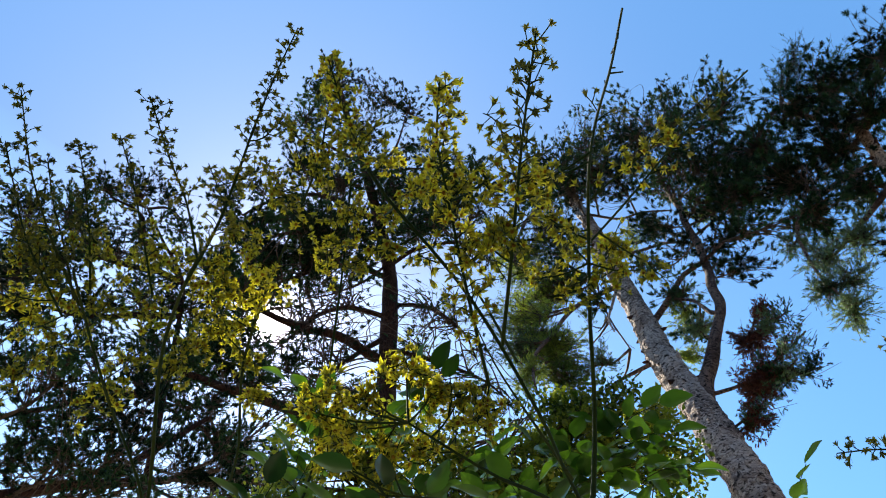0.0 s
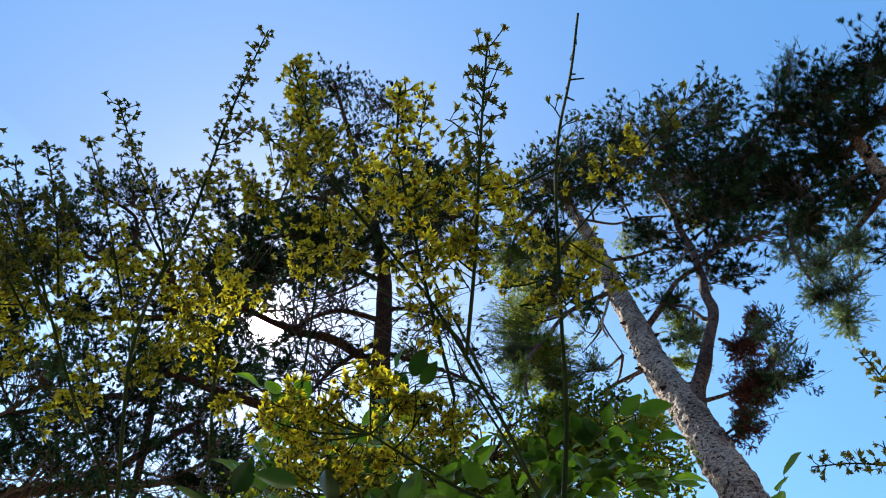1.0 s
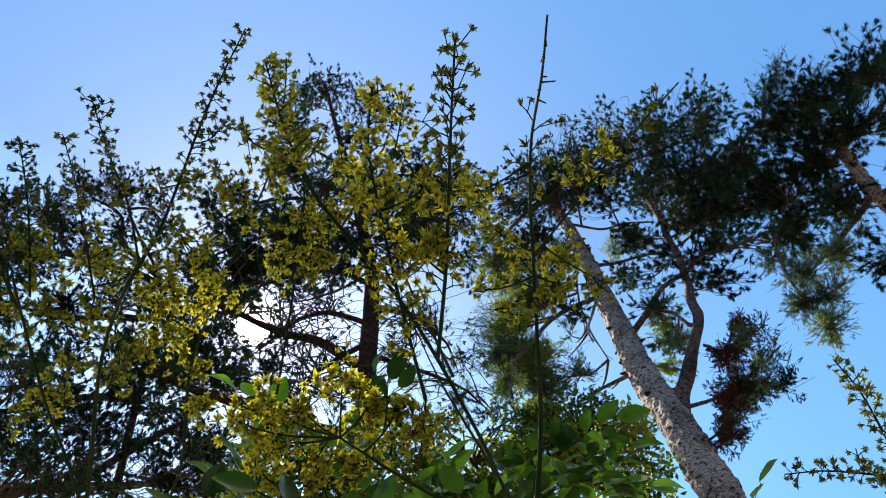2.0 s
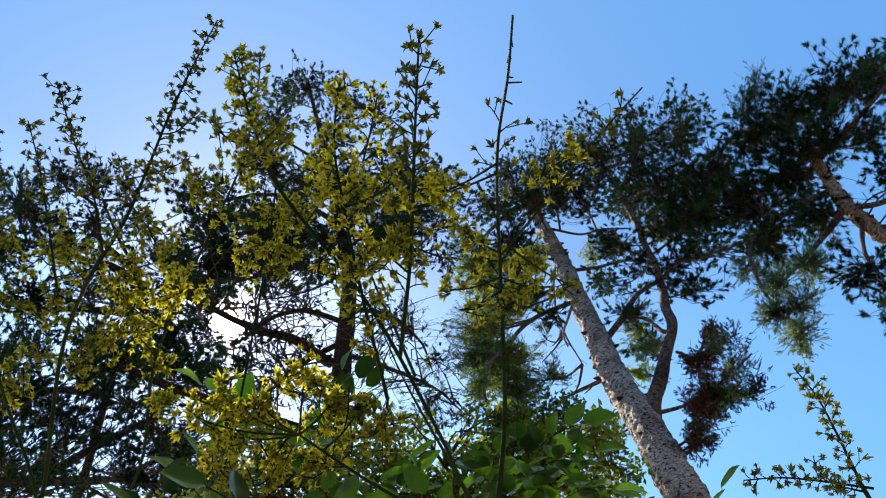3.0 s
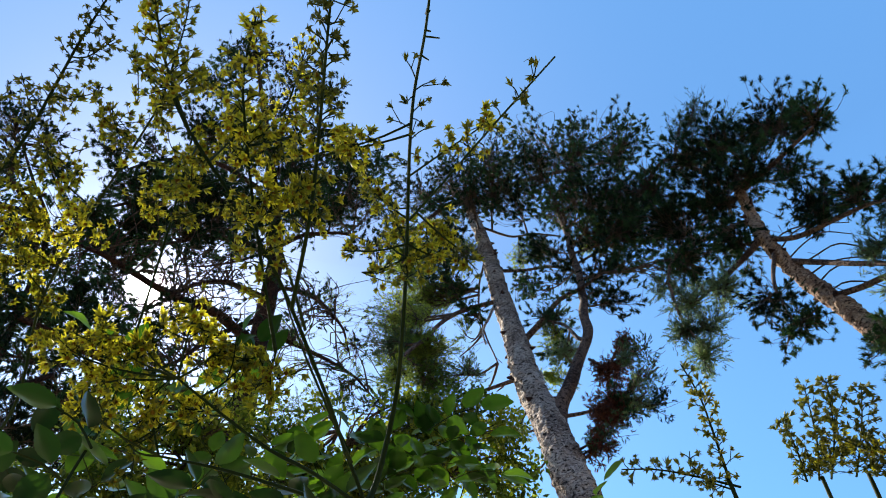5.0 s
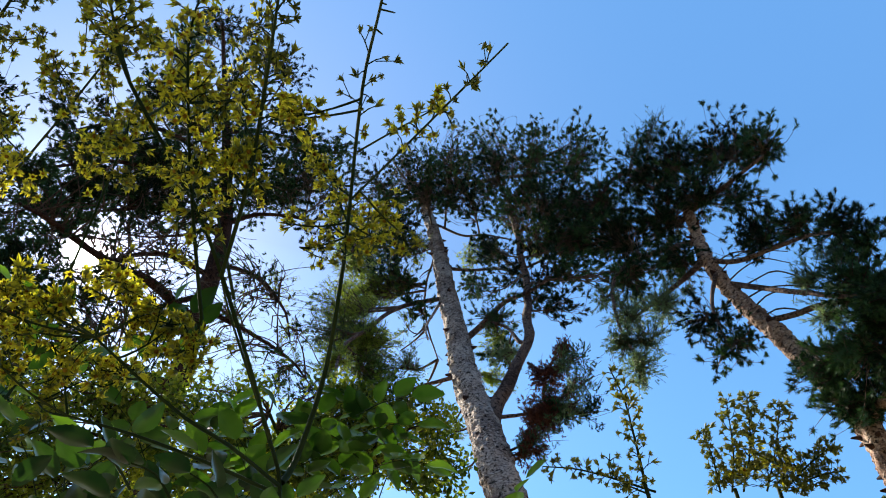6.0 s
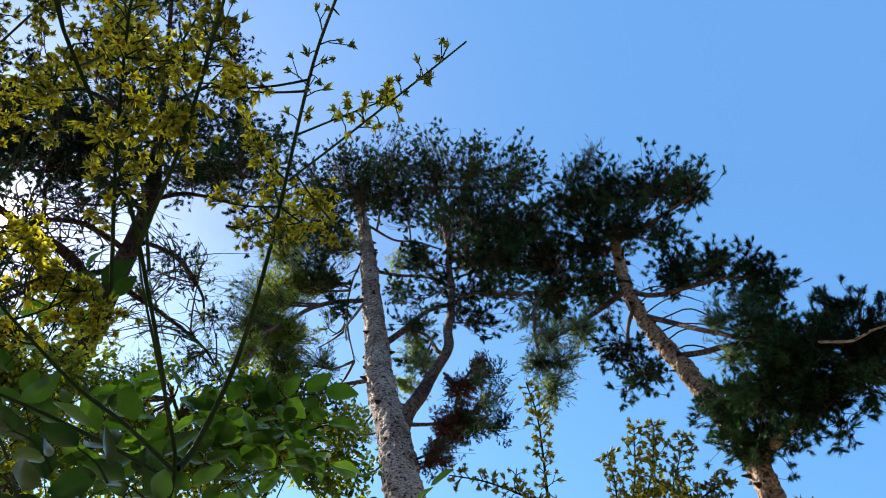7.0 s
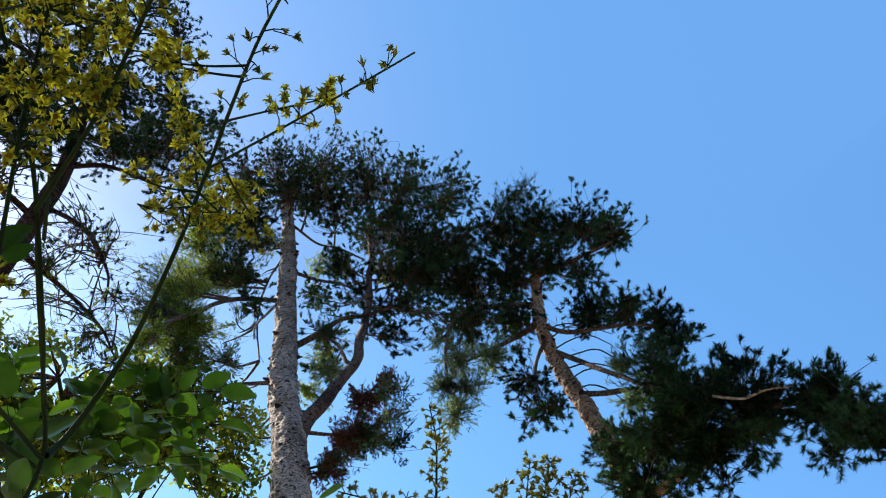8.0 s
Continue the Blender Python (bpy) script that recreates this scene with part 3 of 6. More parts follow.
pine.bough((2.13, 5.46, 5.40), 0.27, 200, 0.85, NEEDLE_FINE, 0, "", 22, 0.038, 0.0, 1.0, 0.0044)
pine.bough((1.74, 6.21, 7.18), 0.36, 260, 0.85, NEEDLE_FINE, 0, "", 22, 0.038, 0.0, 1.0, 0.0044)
pine.bough((1.30, 6.35, 7.62), 0.38, 260, 0.85, NEEDLE_SUNLIT, 0, "", 22, 0.038, 0.0, 1.0, 0.0044)
pine.bough((0.99, 6.71, 8.48), 0.41, 260, 0.85, NEEDLE_SUNLIT, 0, "", 22, 0.038, 0.0, 1.0, 0.0044)
pine.bough((1.94, 6.63, 8.25), 0.37, 240, 0.85, NEEDLE_SUNLIT, 0, "", 22, 0.038, 0.0, 1.0, 0.0044)
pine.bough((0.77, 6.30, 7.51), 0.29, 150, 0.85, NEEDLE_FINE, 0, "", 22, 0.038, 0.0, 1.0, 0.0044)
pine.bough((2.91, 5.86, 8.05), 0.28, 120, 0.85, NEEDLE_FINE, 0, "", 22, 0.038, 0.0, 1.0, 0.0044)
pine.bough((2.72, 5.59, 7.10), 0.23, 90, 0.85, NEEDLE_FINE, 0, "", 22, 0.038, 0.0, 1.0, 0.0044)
pine.bough((1.61, 7.02, 9.56), 0.40, 240, 0.85, NEEDLE_SUNLIT, 0, "", 22, 0.038, 0.0, 1.0, 0.0044)
pine.bough((1.18, 7.60, 10.68), 0.44, 220, 0.85, NEEDLE_SUNLIT, 0, "", 22, 0.038, 0.0, 1.0, 0.0044)
pine.bough((3.03, 4.50, 6.24), 0.18, 32, 0.85, NEEDLE_FINE, 0, "", 22, 0.038, 0.0, 1.0, 0.0044)
pine.bough((2.87, 4.33, 5.56), 0.16, 32, 0.85, NEEDLE_FINE, 0, "", 22, 0.038, 0.0, 1.0, 0.0044)
pine.bough((3.07, 4.34, 5.89), 0.14, 25, 0.85, NEEDLE_FINE, 0, "", 22, 0.038, 0.0, 1.0, 0.0044)
pine.bough((2.66, 4.54, 5.38), 0.16, 25, 0.85, NEEDLE_FINE, 0, "", 22, 0.038, 0.0, 1.0, 0.0044)
pine.bough((2.54, 4.67, 5.25), 0.12, 40, 0.85, NEEDLE_FINE, 0, "", 22, 0.038, 0.0, 1.0, 0.0044)
pine.bough((2.06, 6.41, 8.45), 0.26, 150, 0.7, None, 0, "", 17, 0.06, 0.0, 1.0, 0.0066)
pine.bough((1.84, 6.83, 9.44), 0.28, 140, 0.7, None, 0, "", 17, 0.06, 0.0, 1.0, 0.0066)
pine.bough((1.85, 7.44, 11.20), 0.37, 200, 0.7, None, 0, "", 17, 0.06, 0.0, 1.0, 0.0066)
pine.bough((3.11, 6.05, 9.61), 0.26, 110, 0.7, None, 0, "", 17, 0.06, 0.0, 1.0, 0.0066)
pine.bough((3.59, 5.60, 9.76), 0.32, 160, 0.7, None, 0, "", 17, 0.06, 0.0, 1.0, 0.0066)
pine.bough((2.47, 6.26, 11.85), 0.48, 230, 0.7, None, 0, "", 17, 0.06, 0.0, 1.0, 0.0066)
pine.bough((3.07, 5.94, 11.93), 0.53, 240, 0.7, None, 0, "", 17, 0.06, 0.0, 1.0, 0.0066)
pine.bough((3.67, 5.68, 11.84), 0.53, 240, 0.7, None, 0, "", 17, 0.06, 0.0, 1.0, 0.0066)
pine.bough((4.12, 5.27, 11.28), 0.48, 230, 0.7, None, 0, "", 17, 0.06, 0.0, 1.0, 0.0066)
pine.bough((2.74, 6.22, 11.08), 0.43, 200, 0.7, None, 0, "", 17, 0.06, 0.0, 1.0, 0.0066)
pine.bough((3.33, 5.95, 10.68), 0.43, 200, 0.7, None, 0, "", 17, 0.06, 0.0, 1.0, 0.0066)
pine.bough((3.93, 5.56, 10.72), 0.46, 220, 0.7, None, 0, "", 17, 0.06, 0.0, 1.0, 0.0066)
pine.bough((4.15, 5.28, 9.74), 0.40, 200, 0.7, None, 0, "", 17, 0.06, 0.0, 1.0, 0.0066)
pine.bough((2.10, 6.51, 11.68), 0.44, 200, 0.7, None, 0, "", 17, 0.06, 0.0, 1.0, 0.0066)

# ---- the leaning tan-barked pine ----
pine = Pine((6.08, 4.21, 5.05)[:2] + (-0.05,), "leaning pine with a tan trunk and long dark boughs", BARK_TAN)
pine.trunk([(6.05, 4.25, 5.41), (5.96, 4.20, 5.97), (5.83, 4.22, 6.43), (5.64, 4.30, 6.95), (5.46, 4.37, 7.43), (5.26, 4.45, 8.00), (5.14, 4.44, 8.52), (5.16, 4.42, 9.15), (5.18, 4.39, 9.77)],
           [0.22, 0.2, 0.18, 0.165, 0.155, 0.145, 0.13, 0.12, 0.112, 0.1, 0.085, 0.07, 0.045], 70, 0.018)
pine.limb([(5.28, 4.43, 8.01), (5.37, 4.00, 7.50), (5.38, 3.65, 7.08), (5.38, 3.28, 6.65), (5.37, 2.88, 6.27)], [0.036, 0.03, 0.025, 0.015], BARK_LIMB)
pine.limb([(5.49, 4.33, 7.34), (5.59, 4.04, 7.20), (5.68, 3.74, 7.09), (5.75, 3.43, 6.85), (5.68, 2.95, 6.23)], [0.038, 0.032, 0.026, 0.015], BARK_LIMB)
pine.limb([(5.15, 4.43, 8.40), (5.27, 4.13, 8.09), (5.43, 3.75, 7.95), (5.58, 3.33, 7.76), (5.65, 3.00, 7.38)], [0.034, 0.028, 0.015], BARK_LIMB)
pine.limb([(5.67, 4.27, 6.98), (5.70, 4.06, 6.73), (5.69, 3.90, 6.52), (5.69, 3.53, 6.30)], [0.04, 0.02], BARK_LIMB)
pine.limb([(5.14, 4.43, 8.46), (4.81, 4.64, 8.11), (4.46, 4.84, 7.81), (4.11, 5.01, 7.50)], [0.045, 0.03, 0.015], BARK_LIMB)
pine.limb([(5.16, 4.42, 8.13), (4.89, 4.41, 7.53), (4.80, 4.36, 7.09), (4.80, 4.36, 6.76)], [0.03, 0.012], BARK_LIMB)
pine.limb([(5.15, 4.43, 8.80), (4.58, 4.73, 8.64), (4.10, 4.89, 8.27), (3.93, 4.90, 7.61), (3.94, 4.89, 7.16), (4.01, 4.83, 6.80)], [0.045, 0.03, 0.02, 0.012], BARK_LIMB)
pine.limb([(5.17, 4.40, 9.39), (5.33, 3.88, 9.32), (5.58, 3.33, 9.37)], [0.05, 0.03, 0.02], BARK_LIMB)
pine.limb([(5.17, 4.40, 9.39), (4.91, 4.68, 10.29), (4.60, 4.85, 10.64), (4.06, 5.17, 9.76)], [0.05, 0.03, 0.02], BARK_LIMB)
pine.limb([(5.96, 4.20, 5.97), (5.86, 3.63, 5.94), (5.84, 3.06, 5.90), (5.97, 2.61, 6.18), (6.08, 2.02, 5.94), (6.09, 1.64, 5.50), (6.06, 1.36, 5.19)], [0.06, 0.05, 0.04, 0.03, 0.015], BARK_TAN)
for k in range(7):  # thin dry twigs that curve out below the upper limb
    s = np.array((5.16, 4.41, 8.29)) + (np.array((5.47, 4.35, 7.40)) - np.array((5.16, 4.41, 8.29))) * k / 6
    e = s + np.array((5.47, 3.68, 7.61)) - np.array((5.31, 4.40, 7.87)) + RNG.normal(size=3) * 0.12
    pine.limb([s, (s * 2 + e) / 3 + UP * 0.1, (s + e * 2) / 3 + UP * RNG.uniform(-0.05, 0.15), e - UP * 0.12], [0.014, 0.005], TWIG, "dry_twig", False, 4)
pine.limb([(5.33, 2.66, 6.06), (5.34, 2.40, 5.86), (5.36, 2.23, 5.84), (5.47, 2.02, 5.80)], [0.014, 0.012, 0.007], BARK_TAN, "dry_twig", False, 6)
pine.bough((4.82, 4.63, 10.47), 0.51, 430, 0.7, None, 0, "", 17, 0.07, 0.0, 1.1, 0.0062)
pine.bough((5.21, 4.20, 10.38), 0.45, 430, 0.7, None, 0, "", 17, 0.07, 0.0, 1.1, 0.0062)
pine.bough((5.46, 3.70, 10.11), 0.43, 430, 0.7, None, 0, "", 17, 0.07, 0.0, 1.1, 0.0062)
pine.bough((5.59, 3.31, 9.55), 0.31, 330, 0.7, None, 0, "", 17, 0.07, 0.0, 1.1, 0.0062)
pine.bough((4.78, 4.68, 9.27), 0.58, 600, 0.7, None, 0, "", 17, 0.07, 0.0, 1.1, 0.0062)
pine.bough((4.30, 4.98, 9.14), 0.46, 450, 0.7, None, 0, "", 17, 0.07, 0.0, 1.1, 0.0062)
pine.bough((5.23, 4.17, 9.52), 0.46, 430, 0.7, None, 0, "", 17, 0.07, 0.0, 1.1, 0.0062)
pine.bough((4.28, 5.13, 10.10), 0.5, 450, 0.7, None, 0, "", 17, 0.07, 0.0, 1.1, 0.0062)
pine.bough((3.96, 5.37, 9.56), 0.4, 300, 0.7, None, 0, "", 17, 0.07, 0.0, 1.1, 0.0062)
pine.bough((5.37, 3.82, 9.02), 0.29, 160, 0.7, None, 0, "", 17, 0.07, 0.0, 1.1, 0.0062)
pine.bough((4.26, 4.88, 8.28), 0.35, 280, 0.7, None, 0, "", 17, 0.07, 0.0, 1.1, 0.0062)
pine.bough((4.87, 4.58, 8.50), 0.36, 300, 0.7, None, 0, "", 17, 0.07, 0.0, 1.1, 0.0062)
pine.bough((5.38, 3.82, 8.33), 0.34, 300, 0.7, None, 0, "", 17, 0.07, 0.0, 1.1, 0.0062)
pine.bough((5.53, 3.40, 8.08), 0.27, 260, 0.7, None, 0, "", 17, 0.07, 0.0, 1.1, 0.0062)
pine.bough((5.60, 3.09, 7.60), 0.26, 240, 0.7, None, 0, "", 17, 0.07, 0.0, 1.1, 0.0062)
pine.bough((5.59, 2.90, 7.15), 0.17, 130, 0.7, None, 0, "", 17, 0.07, 0.0, 1.1, 0.0062)
pine.bough((5.53, 3.21, 6.80), 0.31, 420, 0.7, None, 0, "", 17, 0.07, 0.0, 1.1, 0.0062)
pine.bough((5.52, 2.83, 6.27), 0.34, 520, 0.7, None, 0, "", 17, 0.07, 0.0, 1.1, 0.0062)
pine.bough((5.54, 3.19, 6.32), 0.32, 450, 0.7, None, 0, "", 17, 0.07, 0.0, 1.1, 0.0062)
pine.bough((5.63, 3.98, 6.34), 0.28, 360, 0.7, None, 0, "", 17, 0.07, 0.0, 1.1, 0.0062)
pine.bough((5.57, 3.53, 6.19), 0.33, 450, 0.7, None, 0, "", 17, 0.07, 0.0, 1.1, 0.0062)
pine.bough((5.67, 4.10, 6.05), 0.21, 200, 0.7, None, 0, "", 17, 0.07, 0.0, 1.1, 0.0062)
pine.bough((5.64, 3.03, 5.93), 0.21, 260, 0.7, None, 0, "", 17, 0.07, 0.0, 1.1, 0.0062)
pine.bough((5.58, 4.22, 6.59), 0.14, 60, 0.7, None, 0, "", 17, 0.07, 0.0, 1.1, 0.0062)
pine.bough((5.61, 3.47, 5.75), 0.18, 80, 0.7, None, 0, "", 17, 0.07, 0.0, 1.1, 0.0062)
pine.bough((5.89, 2.53, 6.21), 0.36, 450, 0.7, None, 0, "", 17, 0.07, 0.0, 1.1, 0.0062)
pine.bough((5.96, 2.07, 5.92), 0.31, 420, 0.7, None, 0, "", 17, 0.07, 0.0, 1.1, 0.0062)
pine.bough((5.93, 1.83, 5.54), 0.29, 400, 0.7, None, 0, "", 17, 0.07, 0.0, 1.1, 0.0062)
pine.bough((5.86, 2.61, 6.63), 0.22, 160, 0.7, None, 0, "", 17, 0.07, 0.0, 1.1, 0.0062)
pine.bough((5.95, 2.11, 5.38), 0.14, 70, 0.7, None, 0, "", 17, 0.07, 0.0, 1.1, 0.0062)
pine.bough((5.84, 2.65, 5.85), 0.24, 220, 0.7, None, 0, "", 17, 0.07, 0.0, 1.1, 0.0062)
pine.bough((5.78, 3.22, 5.97), 0.28, 240, 0.7, None, 0, "", 17, 0.07, 0.0, 1.1, 0.0062)
pine.bough((5.98, 1.65, 5.33), 0.24, 260, 0.7, None, 0, "", 17, 0.07, 0.0, 1.1, 0.0062)
pine.bough((5.90, 3.98, 6.05), 0.3, 240, 0.7, None, 0, "", 17, 0.07, 0.0, 1.1, 0.0062)
pine.bough((5.86, 3.08, 5.63), 0.16, 60, 0.7, None, 0, "", 17, 0.07, 0.0, 1.1, 0.0062)
pine.bough((5.92, 1.89, 5.97), 0.18, 130, 0.7, None, 0, "", 17, 0.07, 0.0, 1.1, 0.0062)
pine.bough((5.05, 4.24, 11.40), 0.3, 110, 1.0, NEEDLE_FINE, 0, "", 22, 0.04, 0.0, 1.0, 0.0042)
pine.bough((4.87, 4.43, 11.24), 0.26, 80, 1.0, NEEDLE_FINE, 0, "", 22, 0.04, 0.0, 1.0, 0.0042)
pine.bough((5.32, 3.90, 10.76), 0.21, 60, 1.0, NEEDLE_FINE, 0, "", 22, 0.04, 0.0, 1.0, 0.0042)
pine.bough((5.60, 3.30, 7.36), 0.24, 130, 1.0, NEEDLE_FINE, 0, "", 22, 0.04, 0.0, 1.0, 0.0042)
pine.bough((5.47, 3.50, 7.24), 0.24, 130, 1.0, NEEDLE_FINE, 0, "", 22, 0.04, 0.0, 1.0, 0.0042)
pine.bough((5.57, 3.72, 6.88), 0.24, 120, 1.0, NEEDLE_FINE, 0, "", 22, 0.04, 0.0, 1.0, 0.0042)
pine.bough((4.07, 4.91, 7.59), 0.3, 170, 1.0, NEEDLE_FINE, 0, "", 22, 0.04, 0.0, 1.0, 0.0042)
pine.bough((3.99, 4.85, 6.65), 0.23, 170, 1.0, NEEDLE_FINE, 0, "", 22, 0.04, 0.0, 1.0, 0.0042)
pine.bough((3.90, 4.92, 7.08), 0.21, 140, 1.0, NEEDLE_FINE, 0, "", 22, 0.04, 0.0, 1.0, 0.0042)
pine.bough((4.48, 4.69, 7.63), 0.33, 200, 1.0, NEEDLE_FINE, 0, "", 22, 0.04, 0.0, 1.0, 0.0042)
pine.bough((4.23, 4.78, 7.12), 0.25, 130, 1.0, NEEDLE_FINE, 0, "", 22, 0.04, 0.0, 1.0, 0.0042)
pine.bough((3.89, 5.05, 7.94), 0.21, 60, 1.0, NEEDLE_FINE, 0, "", 22, 0.04, 0.0, 1.0, 0.0042)
pine.bough((4.85, 4.46, 7.28), 0.23, 120, 1.0, None, 0, "", 18, 0.06, 0.0, 1.0, 0.006)
pine.bough((4.87, 4.29, 6.80), 0.24, 150, 1.0, None, 0, "", 18, 0.06, 0.0, 1.0, 0.006)
pine.bough((4.72, 4.45, 6.65), 0.14, 50, 1.0, None, 0, "", 18, 0.06, 0.0, 1.0, 0.006)
pine.bough((4.68, 4.63, 7.38), 0.21, 80, 1.0, None, 0, "", 18, 0.06, 0.0, 1.0, 0.006)

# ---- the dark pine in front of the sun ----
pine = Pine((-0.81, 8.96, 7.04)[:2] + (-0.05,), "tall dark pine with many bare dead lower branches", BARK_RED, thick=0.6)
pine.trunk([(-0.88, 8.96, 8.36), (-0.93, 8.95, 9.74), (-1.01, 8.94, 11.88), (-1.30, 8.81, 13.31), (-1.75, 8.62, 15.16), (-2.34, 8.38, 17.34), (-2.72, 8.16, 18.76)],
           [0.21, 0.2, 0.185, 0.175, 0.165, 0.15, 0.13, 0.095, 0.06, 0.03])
A = [([(-1.10, 8.93, 9.78), (-1.70, 8.43, 9.80), (-2.31, 7.87, 9.51), (-2.90, 7.35, 9.40), (-3.29, 6.96, 9.23)], [0.085, 0.07, 0.05, 0.025]),
     ([(-1.12, 8.93, 11.87), (-1.63, 8.65, 11.86), (-2.15, 8.22, 11.28), (-2.63, 7.77, 10.39)], [0.06, 0.05, 0.02]),
     ([(-1.05, 8.94, 10.80), (-1.60, 8.55, 10.61), (-2.06, 8.14, 9.98), (-2.41, 7.84, 9.06)], [0.05, 0.04, 0.015]),
     ([(-1.03, 8.94, 10.25), (-1.57, 8.56, 9.38), (-1.86, 8.19, 8.49), (-2.22, 7.89, 7.94)], [0.05, 0.035, 0.015]),
     ([(-0.86, 8.96, 11.12), (-0.24, 8.80, 10.87), (0.34, 8.49, 9.94), (0.54, 8.38, 9.22)], [0.04, 0.03, 0.01]),
     ([(-0.81, 8.96, 10.00), (-0.13, 8.80, 9.60), (0.58, 8.58, 9.05), (0.98, 8.44, 8.49)], [0.045, 0.03, 0.01]),
     ([(-1.03, 8.94, 12.21), (-0.49, 8.79, 12.55), (0.18, 8.60, 12.49), (0.71, 8.47, 12.15)], [0.05, 0.03, 0.015]),
     ([(-1.66, 8.64, 14.74), (-1.11, 8.63, 16.15), (-0.90, 8.55, 17.67)], [0.04, 0.025, 0.012]),
     ([(-1.66, 8.64, 14.74), (-0.81, 8.66, 15.23), (0.08, 8.60, 15.13)], [0.05, 0.03, 0.015]),
     ([(-1.83, 8.61, 15.37), (-2.71, 8.16, 15.61), (-3.29, 7.84, 16.33)], [0.04, 0.025, 0.012]),
     ([(-1.39, 8.79, 13.48), (-2.31, 8.18, 13.42), (-3.00, 7.63, 12.63), (-3.43, 7.23, 11.53)], [0.06, 0.04, 0.02]),
     ([(-1.23, 8.82, 12.94), (-2.18, 8.22, 12.35), (-2.99, 7.64, 11.43), (-3.39, 7.25, 10.48)], [0.06, 0.04, 0.02]),
     ([(-1.08, 8.93, 12.21), (-1.45, 8.48, 11.19), (-1.84, 8.09, 10.47), (-2.20, 7.79, 10.01)], [0.03, 0.02, 0.01]),
     ([(-0.89, 8.96, 8.36), (-1.83, 8.40, 8.14), (-2.37, 7.85, 7.95), (-2.94, 7.33, 7.82), (-3.43, 6.78, 7.67)], [0.09, 0.08, 0.065, 0.035])]
for pts, radii in A:
    pine.limb(pts, radii)
for k in range(400):  # the dead lower twigs that cross against the light
    bone = pine.bones[1 + k % 6]
    if k % 6 > 3 and k % 5 > 1:
        continue
    s = bone[int(len(bone) * RNG.uniform(0.2, 0.95))]
    e = s + unit(RNG.normal(size=3) * np.array([1.2, 0.8, 0.8]) + np.array([-0.5, -0.3, -0.15])) * RNG.uniform(0.4, 1.5)
    if np.any(sunny_gap(s + (e - s) * np.linspace(0, 1, 12)[:, None], 0.15)):
        continue
    pine.limb([s, (s * 2 + e) / 3 + RNG.normal(size=3) * 0.06 + UP * 0.1, (s + e * 2) / 3 + RNG.normal(size=3) * 0.08, e], [0.015, 0.004], TWIG, "dry_twig", False, 4)
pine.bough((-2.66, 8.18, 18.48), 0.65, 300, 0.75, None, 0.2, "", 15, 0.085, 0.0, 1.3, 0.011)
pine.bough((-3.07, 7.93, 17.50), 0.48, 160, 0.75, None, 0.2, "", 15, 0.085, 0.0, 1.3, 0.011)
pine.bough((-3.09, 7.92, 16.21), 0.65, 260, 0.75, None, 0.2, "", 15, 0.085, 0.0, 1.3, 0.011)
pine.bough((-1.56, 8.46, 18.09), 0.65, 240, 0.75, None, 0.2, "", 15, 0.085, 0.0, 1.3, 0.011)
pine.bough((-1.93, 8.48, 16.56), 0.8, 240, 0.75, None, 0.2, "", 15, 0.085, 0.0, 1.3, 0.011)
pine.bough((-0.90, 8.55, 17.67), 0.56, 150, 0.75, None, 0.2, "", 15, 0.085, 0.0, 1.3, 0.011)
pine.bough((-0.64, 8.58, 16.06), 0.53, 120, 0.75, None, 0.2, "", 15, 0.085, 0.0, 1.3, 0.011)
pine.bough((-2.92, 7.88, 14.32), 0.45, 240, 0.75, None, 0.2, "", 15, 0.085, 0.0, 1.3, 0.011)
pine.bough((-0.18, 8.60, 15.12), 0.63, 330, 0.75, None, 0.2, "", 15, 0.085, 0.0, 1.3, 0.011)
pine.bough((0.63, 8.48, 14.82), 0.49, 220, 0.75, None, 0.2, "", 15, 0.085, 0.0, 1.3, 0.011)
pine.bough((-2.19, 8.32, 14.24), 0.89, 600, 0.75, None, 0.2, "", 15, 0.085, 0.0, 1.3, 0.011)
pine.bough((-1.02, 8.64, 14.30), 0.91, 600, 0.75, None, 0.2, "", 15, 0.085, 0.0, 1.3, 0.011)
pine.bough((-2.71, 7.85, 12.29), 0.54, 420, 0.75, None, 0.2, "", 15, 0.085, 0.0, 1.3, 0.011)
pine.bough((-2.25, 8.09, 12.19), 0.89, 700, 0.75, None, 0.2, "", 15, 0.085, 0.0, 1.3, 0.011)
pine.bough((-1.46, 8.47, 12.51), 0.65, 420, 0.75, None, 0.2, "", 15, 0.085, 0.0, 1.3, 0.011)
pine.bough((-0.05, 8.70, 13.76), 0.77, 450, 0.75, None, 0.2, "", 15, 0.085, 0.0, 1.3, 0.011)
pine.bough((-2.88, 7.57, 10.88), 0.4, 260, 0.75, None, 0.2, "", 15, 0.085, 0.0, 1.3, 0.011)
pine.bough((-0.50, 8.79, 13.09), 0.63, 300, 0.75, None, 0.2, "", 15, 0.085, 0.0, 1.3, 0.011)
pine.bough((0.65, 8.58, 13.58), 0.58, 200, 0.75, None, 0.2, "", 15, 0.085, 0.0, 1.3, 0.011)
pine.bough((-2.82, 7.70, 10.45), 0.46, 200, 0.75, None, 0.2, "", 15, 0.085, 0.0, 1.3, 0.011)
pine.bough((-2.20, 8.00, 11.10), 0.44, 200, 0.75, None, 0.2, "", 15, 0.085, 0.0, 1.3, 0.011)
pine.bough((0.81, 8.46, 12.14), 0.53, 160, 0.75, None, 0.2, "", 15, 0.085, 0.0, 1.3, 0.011)
